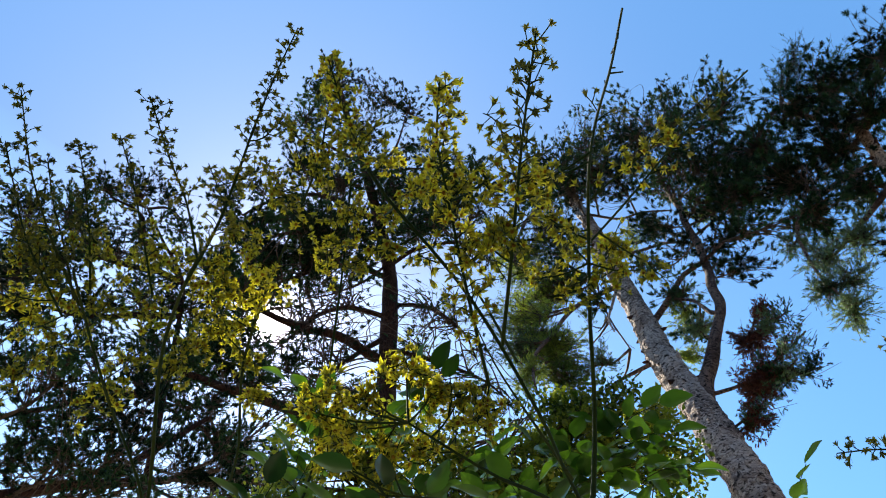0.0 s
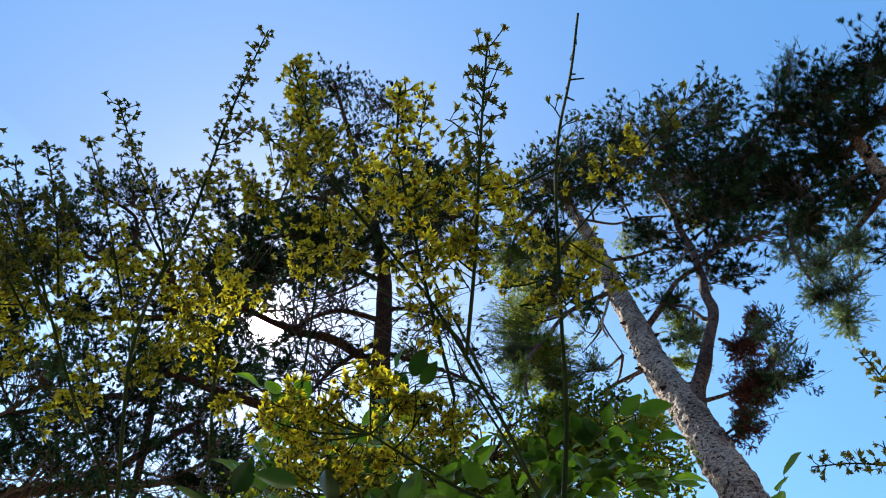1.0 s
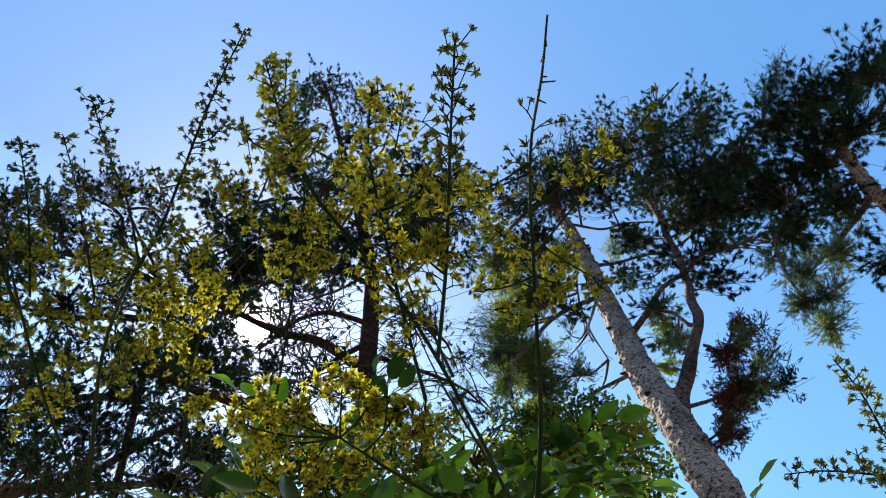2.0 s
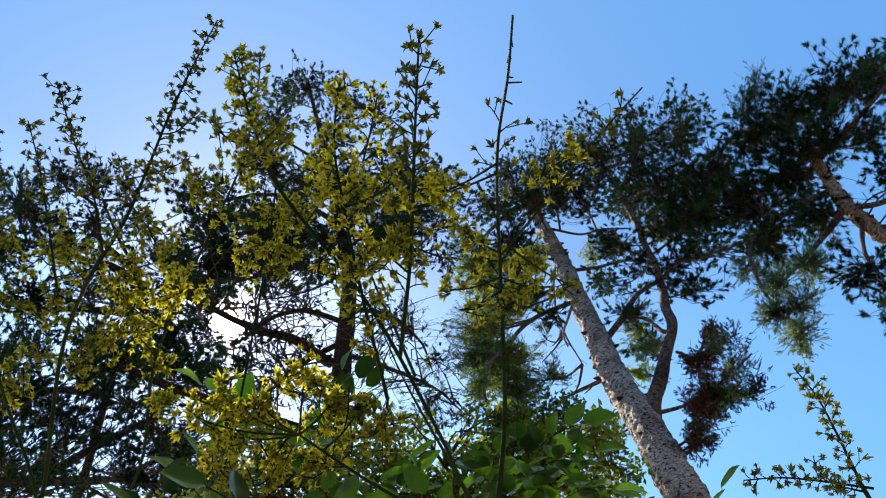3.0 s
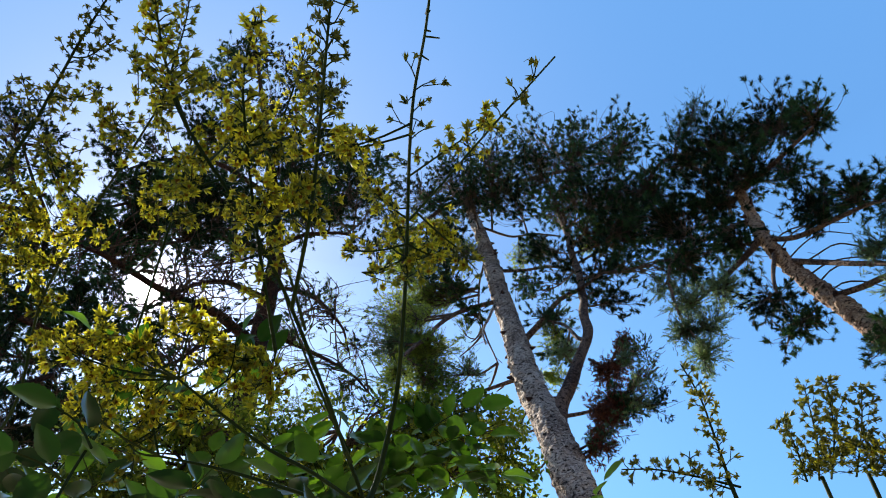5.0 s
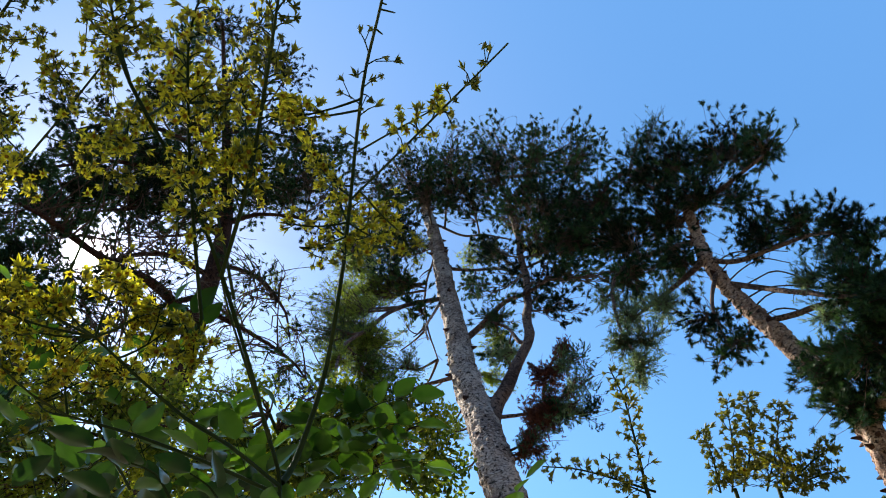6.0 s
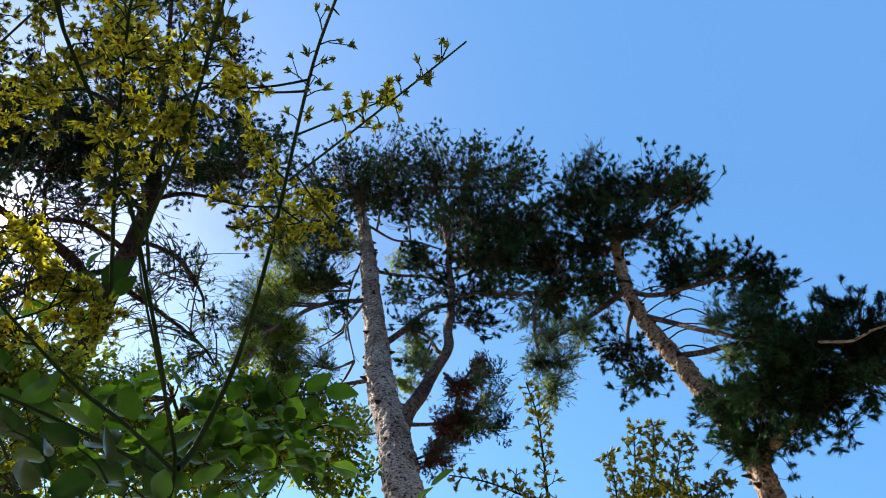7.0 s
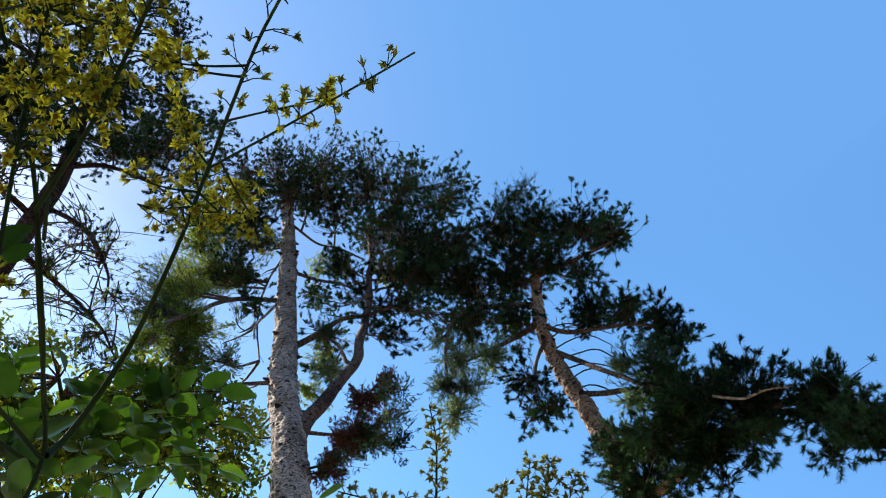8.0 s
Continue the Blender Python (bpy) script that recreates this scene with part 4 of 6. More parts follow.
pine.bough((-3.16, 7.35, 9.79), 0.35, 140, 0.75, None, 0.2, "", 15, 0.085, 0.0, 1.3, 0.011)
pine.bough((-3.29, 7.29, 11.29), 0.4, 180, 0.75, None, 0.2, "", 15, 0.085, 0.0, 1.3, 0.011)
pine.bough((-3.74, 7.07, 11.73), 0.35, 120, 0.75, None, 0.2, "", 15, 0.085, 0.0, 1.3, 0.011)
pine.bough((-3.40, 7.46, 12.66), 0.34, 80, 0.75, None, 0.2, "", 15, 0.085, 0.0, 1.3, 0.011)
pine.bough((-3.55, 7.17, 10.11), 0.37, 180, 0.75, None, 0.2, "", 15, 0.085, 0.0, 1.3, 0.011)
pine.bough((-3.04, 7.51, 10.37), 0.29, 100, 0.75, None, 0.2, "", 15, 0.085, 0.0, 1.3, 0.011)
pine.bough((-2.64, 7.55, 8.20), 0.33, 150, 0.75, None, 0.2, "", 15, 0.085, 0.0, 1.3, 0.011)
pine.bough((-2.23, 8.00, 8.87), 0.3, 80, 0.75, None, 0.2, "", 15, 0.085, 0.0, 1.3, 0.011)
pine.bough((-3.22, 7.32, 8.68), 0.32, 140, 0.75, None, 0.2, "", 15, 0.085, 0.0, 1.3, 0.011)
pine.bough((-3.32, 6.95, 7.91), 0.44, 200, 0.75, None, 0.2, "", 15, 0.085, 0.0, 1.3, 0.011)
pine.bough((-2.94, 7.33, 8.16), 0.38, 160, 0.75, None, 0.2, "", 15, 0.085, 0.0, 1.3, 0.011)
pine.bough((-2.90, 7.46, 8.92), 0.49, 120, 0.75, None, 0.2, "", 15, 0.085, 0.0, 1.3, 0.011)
pine.bough((-0.34, 8.69, 10.83), 0.6, 110, 1.0, None, 0.19, "", 14, 0.055, 0.3, 1.0, 0.008)
pine.bough((0.15, 8.60, 10.31), 0.53, 90, 1.0, None, 0.19, "", 14, 0.055, 0.3, 1.0, 0.008)
pine.bough((-0.42, 8.79, 9.97), 0.57, 100, 1.0, None, 0.19, "", 14, 0.055, 0.3, 1.0, 0.008)
pine.bough((0.69, 8.47, 9.54), 0.45, 80, 1.0, None, 0.19, "", 14, 0.055, 0.3, 1.0, 0.008)
pine.bough((-1.75, 8.22, 10.47), 0.57, 90, 1.0, None, 0.19, "", 14, 0.055, 0.3, 1.0, 0.008)
pine.bough((-1.96, 8.17, 9.26), 0.53, 80, 1.0, None, 0.19, "", 14, 0.055, 0.3, 1.0, 0.008)
pine.bough((-1.51, 8.47, 9.79), 0.46, 60, 1.0, None, 0.19, "", 14, 0.055, 0.3, 1.0, 0.008)
pine.bough((-2.16, 8.01, 8.45), 0.49, 90, 1.0, None, 0.19, "", 14, 0.055, 0.3, 1.0, 0.008)
pine.bough((-1.39, 8.39, 8.65), 0.51, 100, 1.0, None, 0.19, "", 14, 0.055, 0.3, 1.0, 0.008)
pine.bough((0.49, 8.59, 8.82), 0.52, 100, 1.0, None, 0.19, "", 14, 0.055, 0.3, 1.0, 0.008)
pine.bough((0.97, 8.44, 8.38), 0.42, 80, 1.0, None, 0.19, "", 14, 0.055, 0.3, 1.0, 0.008)
pine.bough((-2.93, 7.55, 9.37), 0.38, 70, 1.0, None, 0.19, "", 14, 0.055, 0.3, 1.0, 0.008)
pine.bough((-2.53, 7.80, 9.82), 0.36, 80, 1.0, None, 0.19, "", 14, 0.055, 0.3, 1.0, 0.008)
pine.bough((-2.58, 7.78, 8.90), 0.38, 70, 1.0, None, 0.19, "", 14, 0.055, 0.3, 1.0, 0.008)
pine.bough((-2.15, 8.02, 9.47), 0.35, 60, 1.0, None, 0.19, "", 14, 0.055, 0.3, 1.0, 0.008)
pine.bough((-2.84, 7.48, 8.61), 0.36, 80, 1.0, None, 0.19, "", 14, 0.055, 0.3, 1.0, 0.008)
pine.bough((-2.25, 7.89, 10.24), 0.42, 90, 1.0, None, 0.19, "", 14, 0.055, 0.3, 1.0, 0.008)
pine.bough((-0.31, 8.79, 9.91), 0.5, 45, 1.0, NEEDLE_SUNLIT, 0, "", 18, 0.045, 0.2, 1.0, 0.0048)
pine.bough((0.36, 8.70, 9.65), 0.46, 35, 1.0, NEEDLE_SUNLIT, 0, "", 18, 0.045, 0.2, 1.0, 0.0048)
pine.bough((-0.27, 8.89, 9.15), 0.48, 50, 1.0, NEEDLE_SUNLIT, 0, "", 18, 0.045, 0.2, 1.0, 0.0048)
pine.bough((0.46, 8.70, 8.77), 0.47, 40, 1.0, NEEDLE_SUNLIT, 0, "", 18, 0.045, 0.2, 1.0, 0.0048)
pine.bough((0.83, 8.58, 9.06), 0.36, 30, 1.0, NEEDLE_SUNLIT, 0, "", 18, 0.045, 0.2, 1.0, 0.0048)
pine.bough((0.13, 8.70, 10.72), 0.45, 50, 1.0, NEEDLE_SUNLIT, 0, "", 18, 0.045, 0.2, 1.0, 0.0048)
pine.bough((0.04, 8.90, 8.46), 0.46, 70, 1.0, NEEDLE_SUNLIT, 0, "", 18, 0.045, 0.2, 1.0, 0.0048)
pine.bough((-3.61, 7.50, 10.23), 0.55, 170, 0.75, None, 0.2, "", 15, 0.085, 0.0, 1.3, 0.011)
pine.bough((-3.17, 7.52, 10.93), 0.55, 170, 0.75, None, 0.2, "", 15, 0.085, 0.0, 1.3, 0.011)
pine.bough((-2.47, 7.88, 11.13), 0.5, 150, 0.75, None, 0.2, "", 15, 0.085, 0.0, 1.3, 0.011)
pine.bough((-2.06, 7.77, 11.84), 0.5, 150, 0.75, None, 0.2, "", 15, 0.085, 0.0, 1.3, 0.011)
pine.bough((-3.10, 7.68, 9.72), 0.45, 130, 0.75, None, 0.2, "", 15, 0.085, 0.0, 1.3, 0.011)
pine.bough((-1.54, 7.95, 11.02), 0.45, 120, 0.75, None, 0.2, "", 15, 0.085, 0.0, 1.3, 0.011)
pine.bough((-0.20, 7.71, 12.12), 0.5, 150, 0.75, None, 0.2, "", 15, 0.085, 0.0, 1.3, 0.011)
pine.bough((0.28, 7.48, 12.76), 0.45, 130, 0.75, None, 0.2, "", 15, 0.085, 0.0, 1.3, 0.011)
pine.bough((-0.95, 7.62, 13.34), 0.5, 140, 0.75, None, 0.2, "", 15, 0.085, 0.0, 1.3, 0.011)
pine.bough((-3.05, 7.48, 11.78), 0.45, 120, 0.75, None, 0.2, "", 15, 0.085, 0.0, 1.3, 0.011)

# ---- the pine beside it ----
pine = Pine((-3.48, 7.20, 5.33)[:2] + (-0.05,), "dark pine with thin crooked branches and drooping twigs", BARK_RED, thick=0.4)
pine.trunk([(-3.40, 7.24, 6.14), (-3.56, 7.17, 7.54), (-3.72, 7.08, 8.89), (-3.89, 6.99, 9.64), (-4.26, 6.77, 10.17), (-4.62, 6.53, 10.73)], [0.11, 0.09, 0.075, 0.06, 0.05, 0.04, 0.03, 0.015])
for pts, radii in [
        ([(-3.89, 6.99, 9.64), (-4.03, 6.79, 9.67), (-4.36, 6.47, 9.79), (-4.54, 6.34, 10.32), (-4.84, 5.99, 10.25)], [0.05, 0.035, 0.015]),
        ([(-3.87, 7.00, 9.52), (-4.07, 6.65, 9.37), (-4.27, 6.29, 9.06), (-4.59, 5.80, 8.71), (-4.88, 5.29, 8.30)], [0.05, 0.035, 0.015]),
        ([(-3.72, 7.08, 8.89), (-4.03, 6.56, 8.36), (-4.31, 6.02, 7.80), (-4.54, 5.46, 7.40)], [0.05, 0.035, 0.015]),
        ([(-2.99, 7.42, 7.38), (-3.24, 7.20, 6.92), (-3.45, 6.99, 6.49), (-3.63, 6.67, 5.85)], [0.03, 0.045, 0.052]),
        ([(-3.03, 6.97, 6.18), (-3.43, 6.56, 5.87), (-3.75, 6.15, 5.56), (-3.98, 5.76, 5.22), (-4.22, 5.33, 4.89)], [0.04, 0.055, 0.06]),
        ([(-3.56, 7.17, 7.54), (-3.85, 6.55, 7.03), (-4.04, 5.96, 6.39), (-4.25, 5.56, 5.93)], [0.05, 0.035, 0.02]),
        ([(-4.62, 6.53, 10.73), (-4.39, 6.69, 10.95), (-4.10, 6.87, 10.74)], [0.025, 0.012])]:
    pine.limb(pts, radii)
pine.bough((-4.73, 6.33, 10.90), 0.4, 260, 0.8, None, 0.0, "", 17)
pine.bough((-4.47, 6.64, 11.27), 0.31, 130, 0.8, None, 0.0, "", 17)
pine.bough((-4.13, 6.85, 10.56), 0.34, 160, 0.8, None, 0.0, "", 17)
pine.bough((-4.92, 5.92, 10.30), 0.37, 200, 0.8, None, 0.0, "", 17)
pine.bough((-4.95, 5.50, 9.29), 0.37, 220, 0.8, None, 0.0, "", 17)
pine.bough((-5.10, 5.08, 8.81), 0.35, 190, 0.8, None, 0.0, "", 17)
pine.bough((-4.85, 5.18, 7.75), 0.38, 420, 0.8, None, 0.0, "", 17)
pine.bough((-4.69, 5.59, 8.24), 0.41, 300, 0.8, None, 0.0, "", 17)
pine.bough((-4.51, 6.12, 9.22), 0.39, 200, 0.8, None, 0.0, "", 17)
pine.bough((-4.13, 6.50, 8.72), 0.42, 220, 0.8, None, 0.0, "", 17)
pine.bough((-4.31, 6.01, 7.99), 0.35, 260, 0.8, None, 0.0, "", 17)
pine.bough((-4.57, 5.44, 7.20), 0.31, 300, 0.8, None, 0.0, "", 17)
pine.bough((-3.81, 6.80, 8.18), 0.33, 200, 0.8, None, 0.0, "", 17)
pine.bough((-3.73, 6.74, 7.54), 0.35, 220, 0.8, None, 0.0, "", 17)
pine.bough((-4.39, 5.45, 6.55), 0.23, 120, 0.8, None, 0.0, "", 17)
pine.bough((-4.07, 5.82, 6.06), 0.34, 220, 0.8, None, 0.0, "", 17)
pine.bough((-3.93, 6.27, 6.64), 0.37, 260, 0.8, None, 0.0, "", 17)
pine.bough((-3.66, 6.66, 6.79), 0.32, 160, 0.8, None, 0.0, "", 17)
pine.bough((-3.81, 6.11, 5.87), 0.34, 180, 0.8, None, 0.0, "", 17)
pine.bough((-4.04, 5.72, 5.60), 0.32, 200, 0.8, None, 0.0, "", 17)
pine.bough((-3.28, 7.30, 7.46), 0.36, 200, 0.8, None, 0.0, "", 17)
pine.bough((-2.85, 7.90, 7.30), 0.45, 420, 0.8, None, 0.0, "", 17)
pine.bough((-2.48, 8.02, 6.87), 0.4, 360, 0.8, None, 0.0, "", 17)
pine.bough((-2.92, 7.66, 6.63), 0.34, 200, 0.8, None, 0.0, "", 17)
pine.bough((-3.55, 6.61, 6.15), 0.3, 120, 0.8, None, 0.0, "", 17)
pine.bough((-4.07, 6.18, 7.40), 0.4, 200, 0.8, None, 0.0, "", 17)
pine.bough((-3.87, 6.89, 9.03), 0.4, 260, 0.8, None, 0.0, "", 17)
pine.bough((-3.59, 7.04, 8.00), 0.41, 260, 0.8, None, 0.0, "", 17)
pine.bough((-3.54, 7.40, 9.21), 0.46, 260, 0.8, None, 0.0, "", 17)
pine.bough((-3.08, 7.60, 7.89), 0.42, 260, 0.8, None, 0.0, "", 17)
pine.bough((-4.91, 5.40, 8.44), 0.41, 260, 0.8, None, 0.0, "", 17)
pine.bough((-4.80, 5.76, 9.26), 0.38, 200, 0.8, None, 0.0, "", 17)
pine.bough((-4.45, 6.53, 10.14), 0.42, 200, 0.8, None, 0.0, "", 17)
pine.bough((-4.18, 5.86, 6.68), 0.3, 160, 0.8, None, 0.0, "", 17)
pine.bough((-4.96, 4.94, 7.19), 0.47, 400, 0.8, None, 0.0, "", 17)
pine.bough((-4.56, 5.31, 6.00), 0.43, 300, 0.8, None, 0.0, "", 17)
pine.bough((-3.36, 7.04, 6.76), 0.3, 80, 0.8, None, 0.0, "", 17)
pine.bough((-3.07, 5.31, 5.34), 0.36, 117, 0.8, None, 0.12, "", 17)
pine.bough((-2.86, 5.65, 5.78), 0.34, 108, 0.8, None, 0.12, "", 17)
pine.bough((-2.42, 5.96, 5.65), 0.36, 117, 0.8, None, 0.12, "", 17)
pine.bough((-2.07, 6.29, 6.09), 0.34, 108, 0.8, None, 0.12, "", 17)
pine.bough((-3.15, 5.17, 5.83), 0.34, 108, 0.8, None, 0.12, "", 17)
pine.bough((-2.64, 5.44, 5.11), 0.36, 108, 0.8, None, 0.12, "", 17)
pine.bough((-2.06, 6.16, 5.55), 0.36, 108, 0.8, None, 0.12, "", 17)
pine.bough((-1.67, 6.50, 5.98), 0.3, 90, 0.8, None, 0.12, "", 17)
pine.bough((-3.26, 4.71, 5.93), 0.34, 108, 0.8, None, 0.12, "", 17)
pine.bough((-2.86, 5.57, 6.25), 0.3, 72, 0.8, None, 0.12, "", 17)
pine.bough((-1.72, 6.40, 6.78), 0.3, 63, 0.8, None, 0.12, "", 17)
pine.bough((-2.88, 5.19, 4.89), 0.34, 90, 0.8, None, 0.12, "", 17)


# ---- flowers and leaves of the shrubs ----
def flower_mesh(name, petals, droop, seed):
    """A small star flower: narrow pointed petals, folded along the middle, round a brown eye, on its calyx."""
    r = np.random.default_rng(seed)
    g = Mesher()
    for k in range(petals + 4):
        inner = k >= petals
        a = 2 * math.pi * (k / 4 if inner else k / petals) + r.normal() * 0.2
        out, side = np.array([math.cos(a), math.sin(a), 0]), np.array([-math.sin(a), math.cos(a), 0])
        ln, dr, wd = 0.0132 * r.uniform(0.75, 1.15), droop + r.normal() * 0.35, 0.0026 * r.uniform(0.8, 1.2)
        if inner:
            ln, dr, wd = ln * 0.62, dr - 0.9, wd * 0.85
        p0 = out * 0.002
        p1 = out * ln * 0.5 + UP * (0.0035 - 0.25 * dr * ln * 0.5)
        p2 = out * ln * (1 - 0.15 * abs(dr)) + UP * (0.003 - dr * ln * 0.75) + side * r.normal() * 0.0018
        fold = UP * 0.0015
        g.add([p0 - side * wd * 0.7, p0 + side * wd * 0.7, p1 - side * wd + fold, p1, p1 + side * wd + fold, p2],
              [(0, 3, 2), (0, 1, 3), (1, 4, 3), (2, 3, 5), (3, 4, 5)], 0)
    a = np.arange(6) * 2 * math.pi / 6
    ring = np.stack([np.cos(a) * 0.0040, np.sin(a) * 0.0040, np.full(6, 0.002)], 1)
    g.add(np.vstack([ring, [(0, 0, 0.008)]]), [(i, (i + 1) % 6, 6) for i in range(6)], 1)
    g.add(np.vstack([ring * np.array([1.1, 1.1, 1]), [(0, 0, -0.0065)]]), [((i + 1) % 6, i, 6) for i in range(6)], 2)
    return g


FLOWERS = [flower_mesh("flower", 5, 0.1, 1), flower_mesh("flower", 6, -0.3, 2), flower_mesh("flower", 5, -0.6, 3), flower_mesh("flower", 6, 0.5, 4), flower_mesh("flower", 5, -1.0, 5)]
FLOWER_MATS = [PETAL, CENTRE, CALYX]
DULL_MATS = [PETAL_DULL, CALYX, CALYX]
FLOWER_MESHES = [f.mesh("flower", FLOWER_MATS, (0, 0, 0), False) for f in FLOWERS]
DULL_MESHES = [f.mesh("flower", DULL_MATS, (0, 0, 0), False) for f in FLOWERS]


def leaf_mesh(name, ratio, seed, teeth=9):
    """An ovate leaf one metre long, pointed, finely toothed, folded along its midrib and curling down."""
    r = np.random.default_rng(seed)
    g = Mesher()
    u = np.linspace(0, 1, teeth * 2 + 1)
    w = ratio * 0.5 * np.sin(np.pi * u**0.82) ** 0.85
    w[1::2] *= 1.05
    w[2:-1:2] *= 0.97
    bend = -0.16 * u**2 + 0.04 * np.sin(5 * u + seed)
    mid = np.stack([np.zeros_like(u), u, bend], 1)
    wav = 0.02 * np.sin(9 * u + seed)
    rows = []
    for s in (-1, -0.5, 0.5, 1):
        rows.append(mid + np.stack([s * w, 0 * u + 0.02 * abs(s), abs(s) * w * 0.33 + wav * abs(s)], 1))
    rows.insert(2, mid)
    v = np.vstack(rows)
    n = len(u)
    f = [(a * n + i, a * n + i + 1, (a + 1) * n + i + 1, (a + 1) * n + i) for a in range(4) for i in range(n - 1)]
    g.add(v, f)
    return g


LEAVES = [leaf_mesh("leaf", 0.58, 1), leaf_mesh("leaf", 0.64, 2), leaf_mesh("leaf", 0.52, 4)]
LEAF_MESHES = [q.mesh("leaf", [LEAF], (0, 0, 0)) for q in LEAVES]
DARK_LEAF_MESHES = [q.mesh("leaf", [LEAF_DARK], (0, 0, 0)) for q in LEAVES]


def frame_to(z, spin):
    """A turn that brings +z onto z, spun about it."""
    return Vector(z).to_track_quat("Z", "Y").to_matrix() @ Matrix.Rotation(spin, 3, "Z")


class Shrub:
    def __init__(self, base, label):
        self.ob = thing("flowering_shrub", base, label, "shrub", "flowering shrubs")
        self.base, self.bones, self.made = np.array(base), [], 0  # made: flowers that stand as objects of their own

    def stem(self, pts, radii, name="stem", root=False):
        line = spline((risen(self.base, pts[0], 0.15) if root else []) + list(pts), 0.03)
        g = Mesher()
        tube(g, line, radii, 7, 0.12)
        self.bones.append(line)
        return part(name, g, [STEM], self.ob)

    def blossoms(self, holder, spots, dull=False):
        """Flowers at (place, facing, size): single objects at first, the rest of a great many joined."""
        joined = Mesher()
        o = self.base
        for p, z, size in spots:
            if sunny_gap(p, 0.034):
                continue
            kind, spin = int(RNG.integers(len(FLOWERS))), RNG.uniform(0, 6.3)
            rot = frame_to(z, spin)
            if self.made < 300:
                f = new("flower", (DULL_MESHES if dull else FLOWER_MESHES)[kind])
                f.parent = holder
                f.matrix_basis = Matrix.Translation(Vector(np.asarray(p) - o)) @ rot.to_4x4() @ Matrix.Scale(size, 4)
                self.made += 1
            else:
                src = FLOWERS[kind]
                v, r = np.concatenate(src.v) * size, np.array(rot)
                v = v @ r.T + p
                k = 0
                for vv, ff, mm in zip(src.v, src.f, src.m):
                    joined.add(v[k:k + len(vv)], ff - k, int(mm[0]))
                    k += len(vv)
        if joined.count:
            part("blossoms", joined, DULL_MATS if dull else FLOWER_MATS, holder, "many backlit olive star flowers" if dull else "many small yellow star flowers", False, "stuff")

    def spray(self, pts, count, wide, size=1.0, start=0.25, radii=(0.004, 0.0014), top=0.35, double=0.4, stop=1.0, dull=False, fade=2.0):
        """A flowering stem: side stalks spiral up it, shorter towards the tip, each with one flower or a few."""
        count, size = int(count * 1.1), size * (0.72 if dull else 0.84)
        line = spline(pts, 0.012)
        k = len(line)
        g, spots, backlit = Mesher(), [], []
        tube(g, line, radii, 6, 0.1)
        self.bones.append(line)
        for c in range(count):
            u = start + (stop - start) * (c + RNG.random() * 0.7) / count
            i = min(k - 2, int(u * k))
            t = unit(line[i + 1] - line[i])
            a = c * 2.4 + RNG.normal() * 0.4
            s1 = unit(np.cross(t, [0.3, 0.8, 0.52]))
            out = math.cos(a) * s1 + math.sin(a) * np.cross(t, s1)
            ln = wide * (1 - (1 - top) * (u - start) / (1 - start)) * RNG.uniform(0.6, 1.25)
            e = line[i] + unit(out + t * 0.55) * ln
            tube(g, np.array([line[i], (line[i] + e) / 2 + t * ln * 0.12, e]), [0.0012, 0.0008], 3)
            (backlit if u > fade else spots).append((e, unit(out + t * 0.2 + RNG.normal(size=3) * 0.5), size * RNG.uniform(0.8, 1.2)))
            for _ in range(2):
                if RNG.random() < double:
                    q = e + unit(RNG.normal(size=3) + t * 0.3) * RNG.uniform(0.012, 0.022)
                    tube(g, np.array([(line[i] + e) / 2, q]), [0.0009, 0.0007], 3)
                    (backlit if u > fade else spots).append((q, unit(q - line[i] + RNG.normal(size=3) * 0.02), size * RNG.uniform(0.75, 1.15)))
        for u in np.arange(stop + 0.05, 0.95, 0.035) if stop < 1 else ():  # a bare tip with stubs of fallen flowers
            q = line[min(k - 1, int(u * k))]
            tube(g, np.array([q, q + unit(RNG.normal(size=3) + UP * 0.8) * RNG.uniform(0.006, 0.02)]), [0.0014, 0.001], 4)
        holder = part("flower_spray", g, [STEM], self.ob)
        self.blossoms(holder, spots, dull)
        # flowers past fade take the petals painted as if backlit
        if backlit:
            self.blossoms(holder, [(p, z, s * 0.8) for p, z, s in backlit], True)

    def cluster(self, centre, radius, count, size=1.0, squash=1.1):
        """A loose panicle: twigs spread from the nearest stem through a round space, with flowers along them."""
        count, size = int(count * 1.15), size * 0.86
        c = np.array(centre)
        bones = np.vstack(self.bones)
        a = bones[np.argmin(np.linalg.norm(bones - c, axis=1) + 0.6 * np.maximum(bones[:, 2] - c[2] + radius * 0.5, 0))]
        g, spots = Mesher(), []
        main = spline([a, (a + c) / 2 - UP * 0.06 * np.linalg.norm(c - a), c, c + unit(unit(c - a) + UP * 0.5) * radius * 0.6], 0.02)
        tube(g, main, [0.0020, 0.0010], 5)
        twigs = max(3, count // 6)
        for _ in range(twigs):
            d = unit(RNG.normal(size=3) + UP * 0.25)
            e = c + d * radius * RNG.uniform(0.45, 1.05) * np.array([1, 1, squash])
            s = main[int(len(main) * RNG.uniform(0.45, 0.95))]
            tw = spline([s, (s + e) / 2 - UP * 0.1 * radius + RNG.normal(size=3) * 0.08 * radius, e], 0.012)
            tube(g, tw, [0.0014, 0.0009], 3)
            for j in range(int(round(count / twigs))):
                q = tw[int((len(tw) - 1) * (1 - 0.8 * RNG.random() ** 1.2))]
                p = q + unit(RNG.normal(size=3)) * RNG.uniform(0.010, 0.022)
                tube(g, np.array([q, p]), [0.0008, 0.0006], 3)
                spots.append((p, unit((p - q) / 0.015 + RNG.normal(size=3) * 0.5), size * RNG.uniform(0.75, 1.2)))
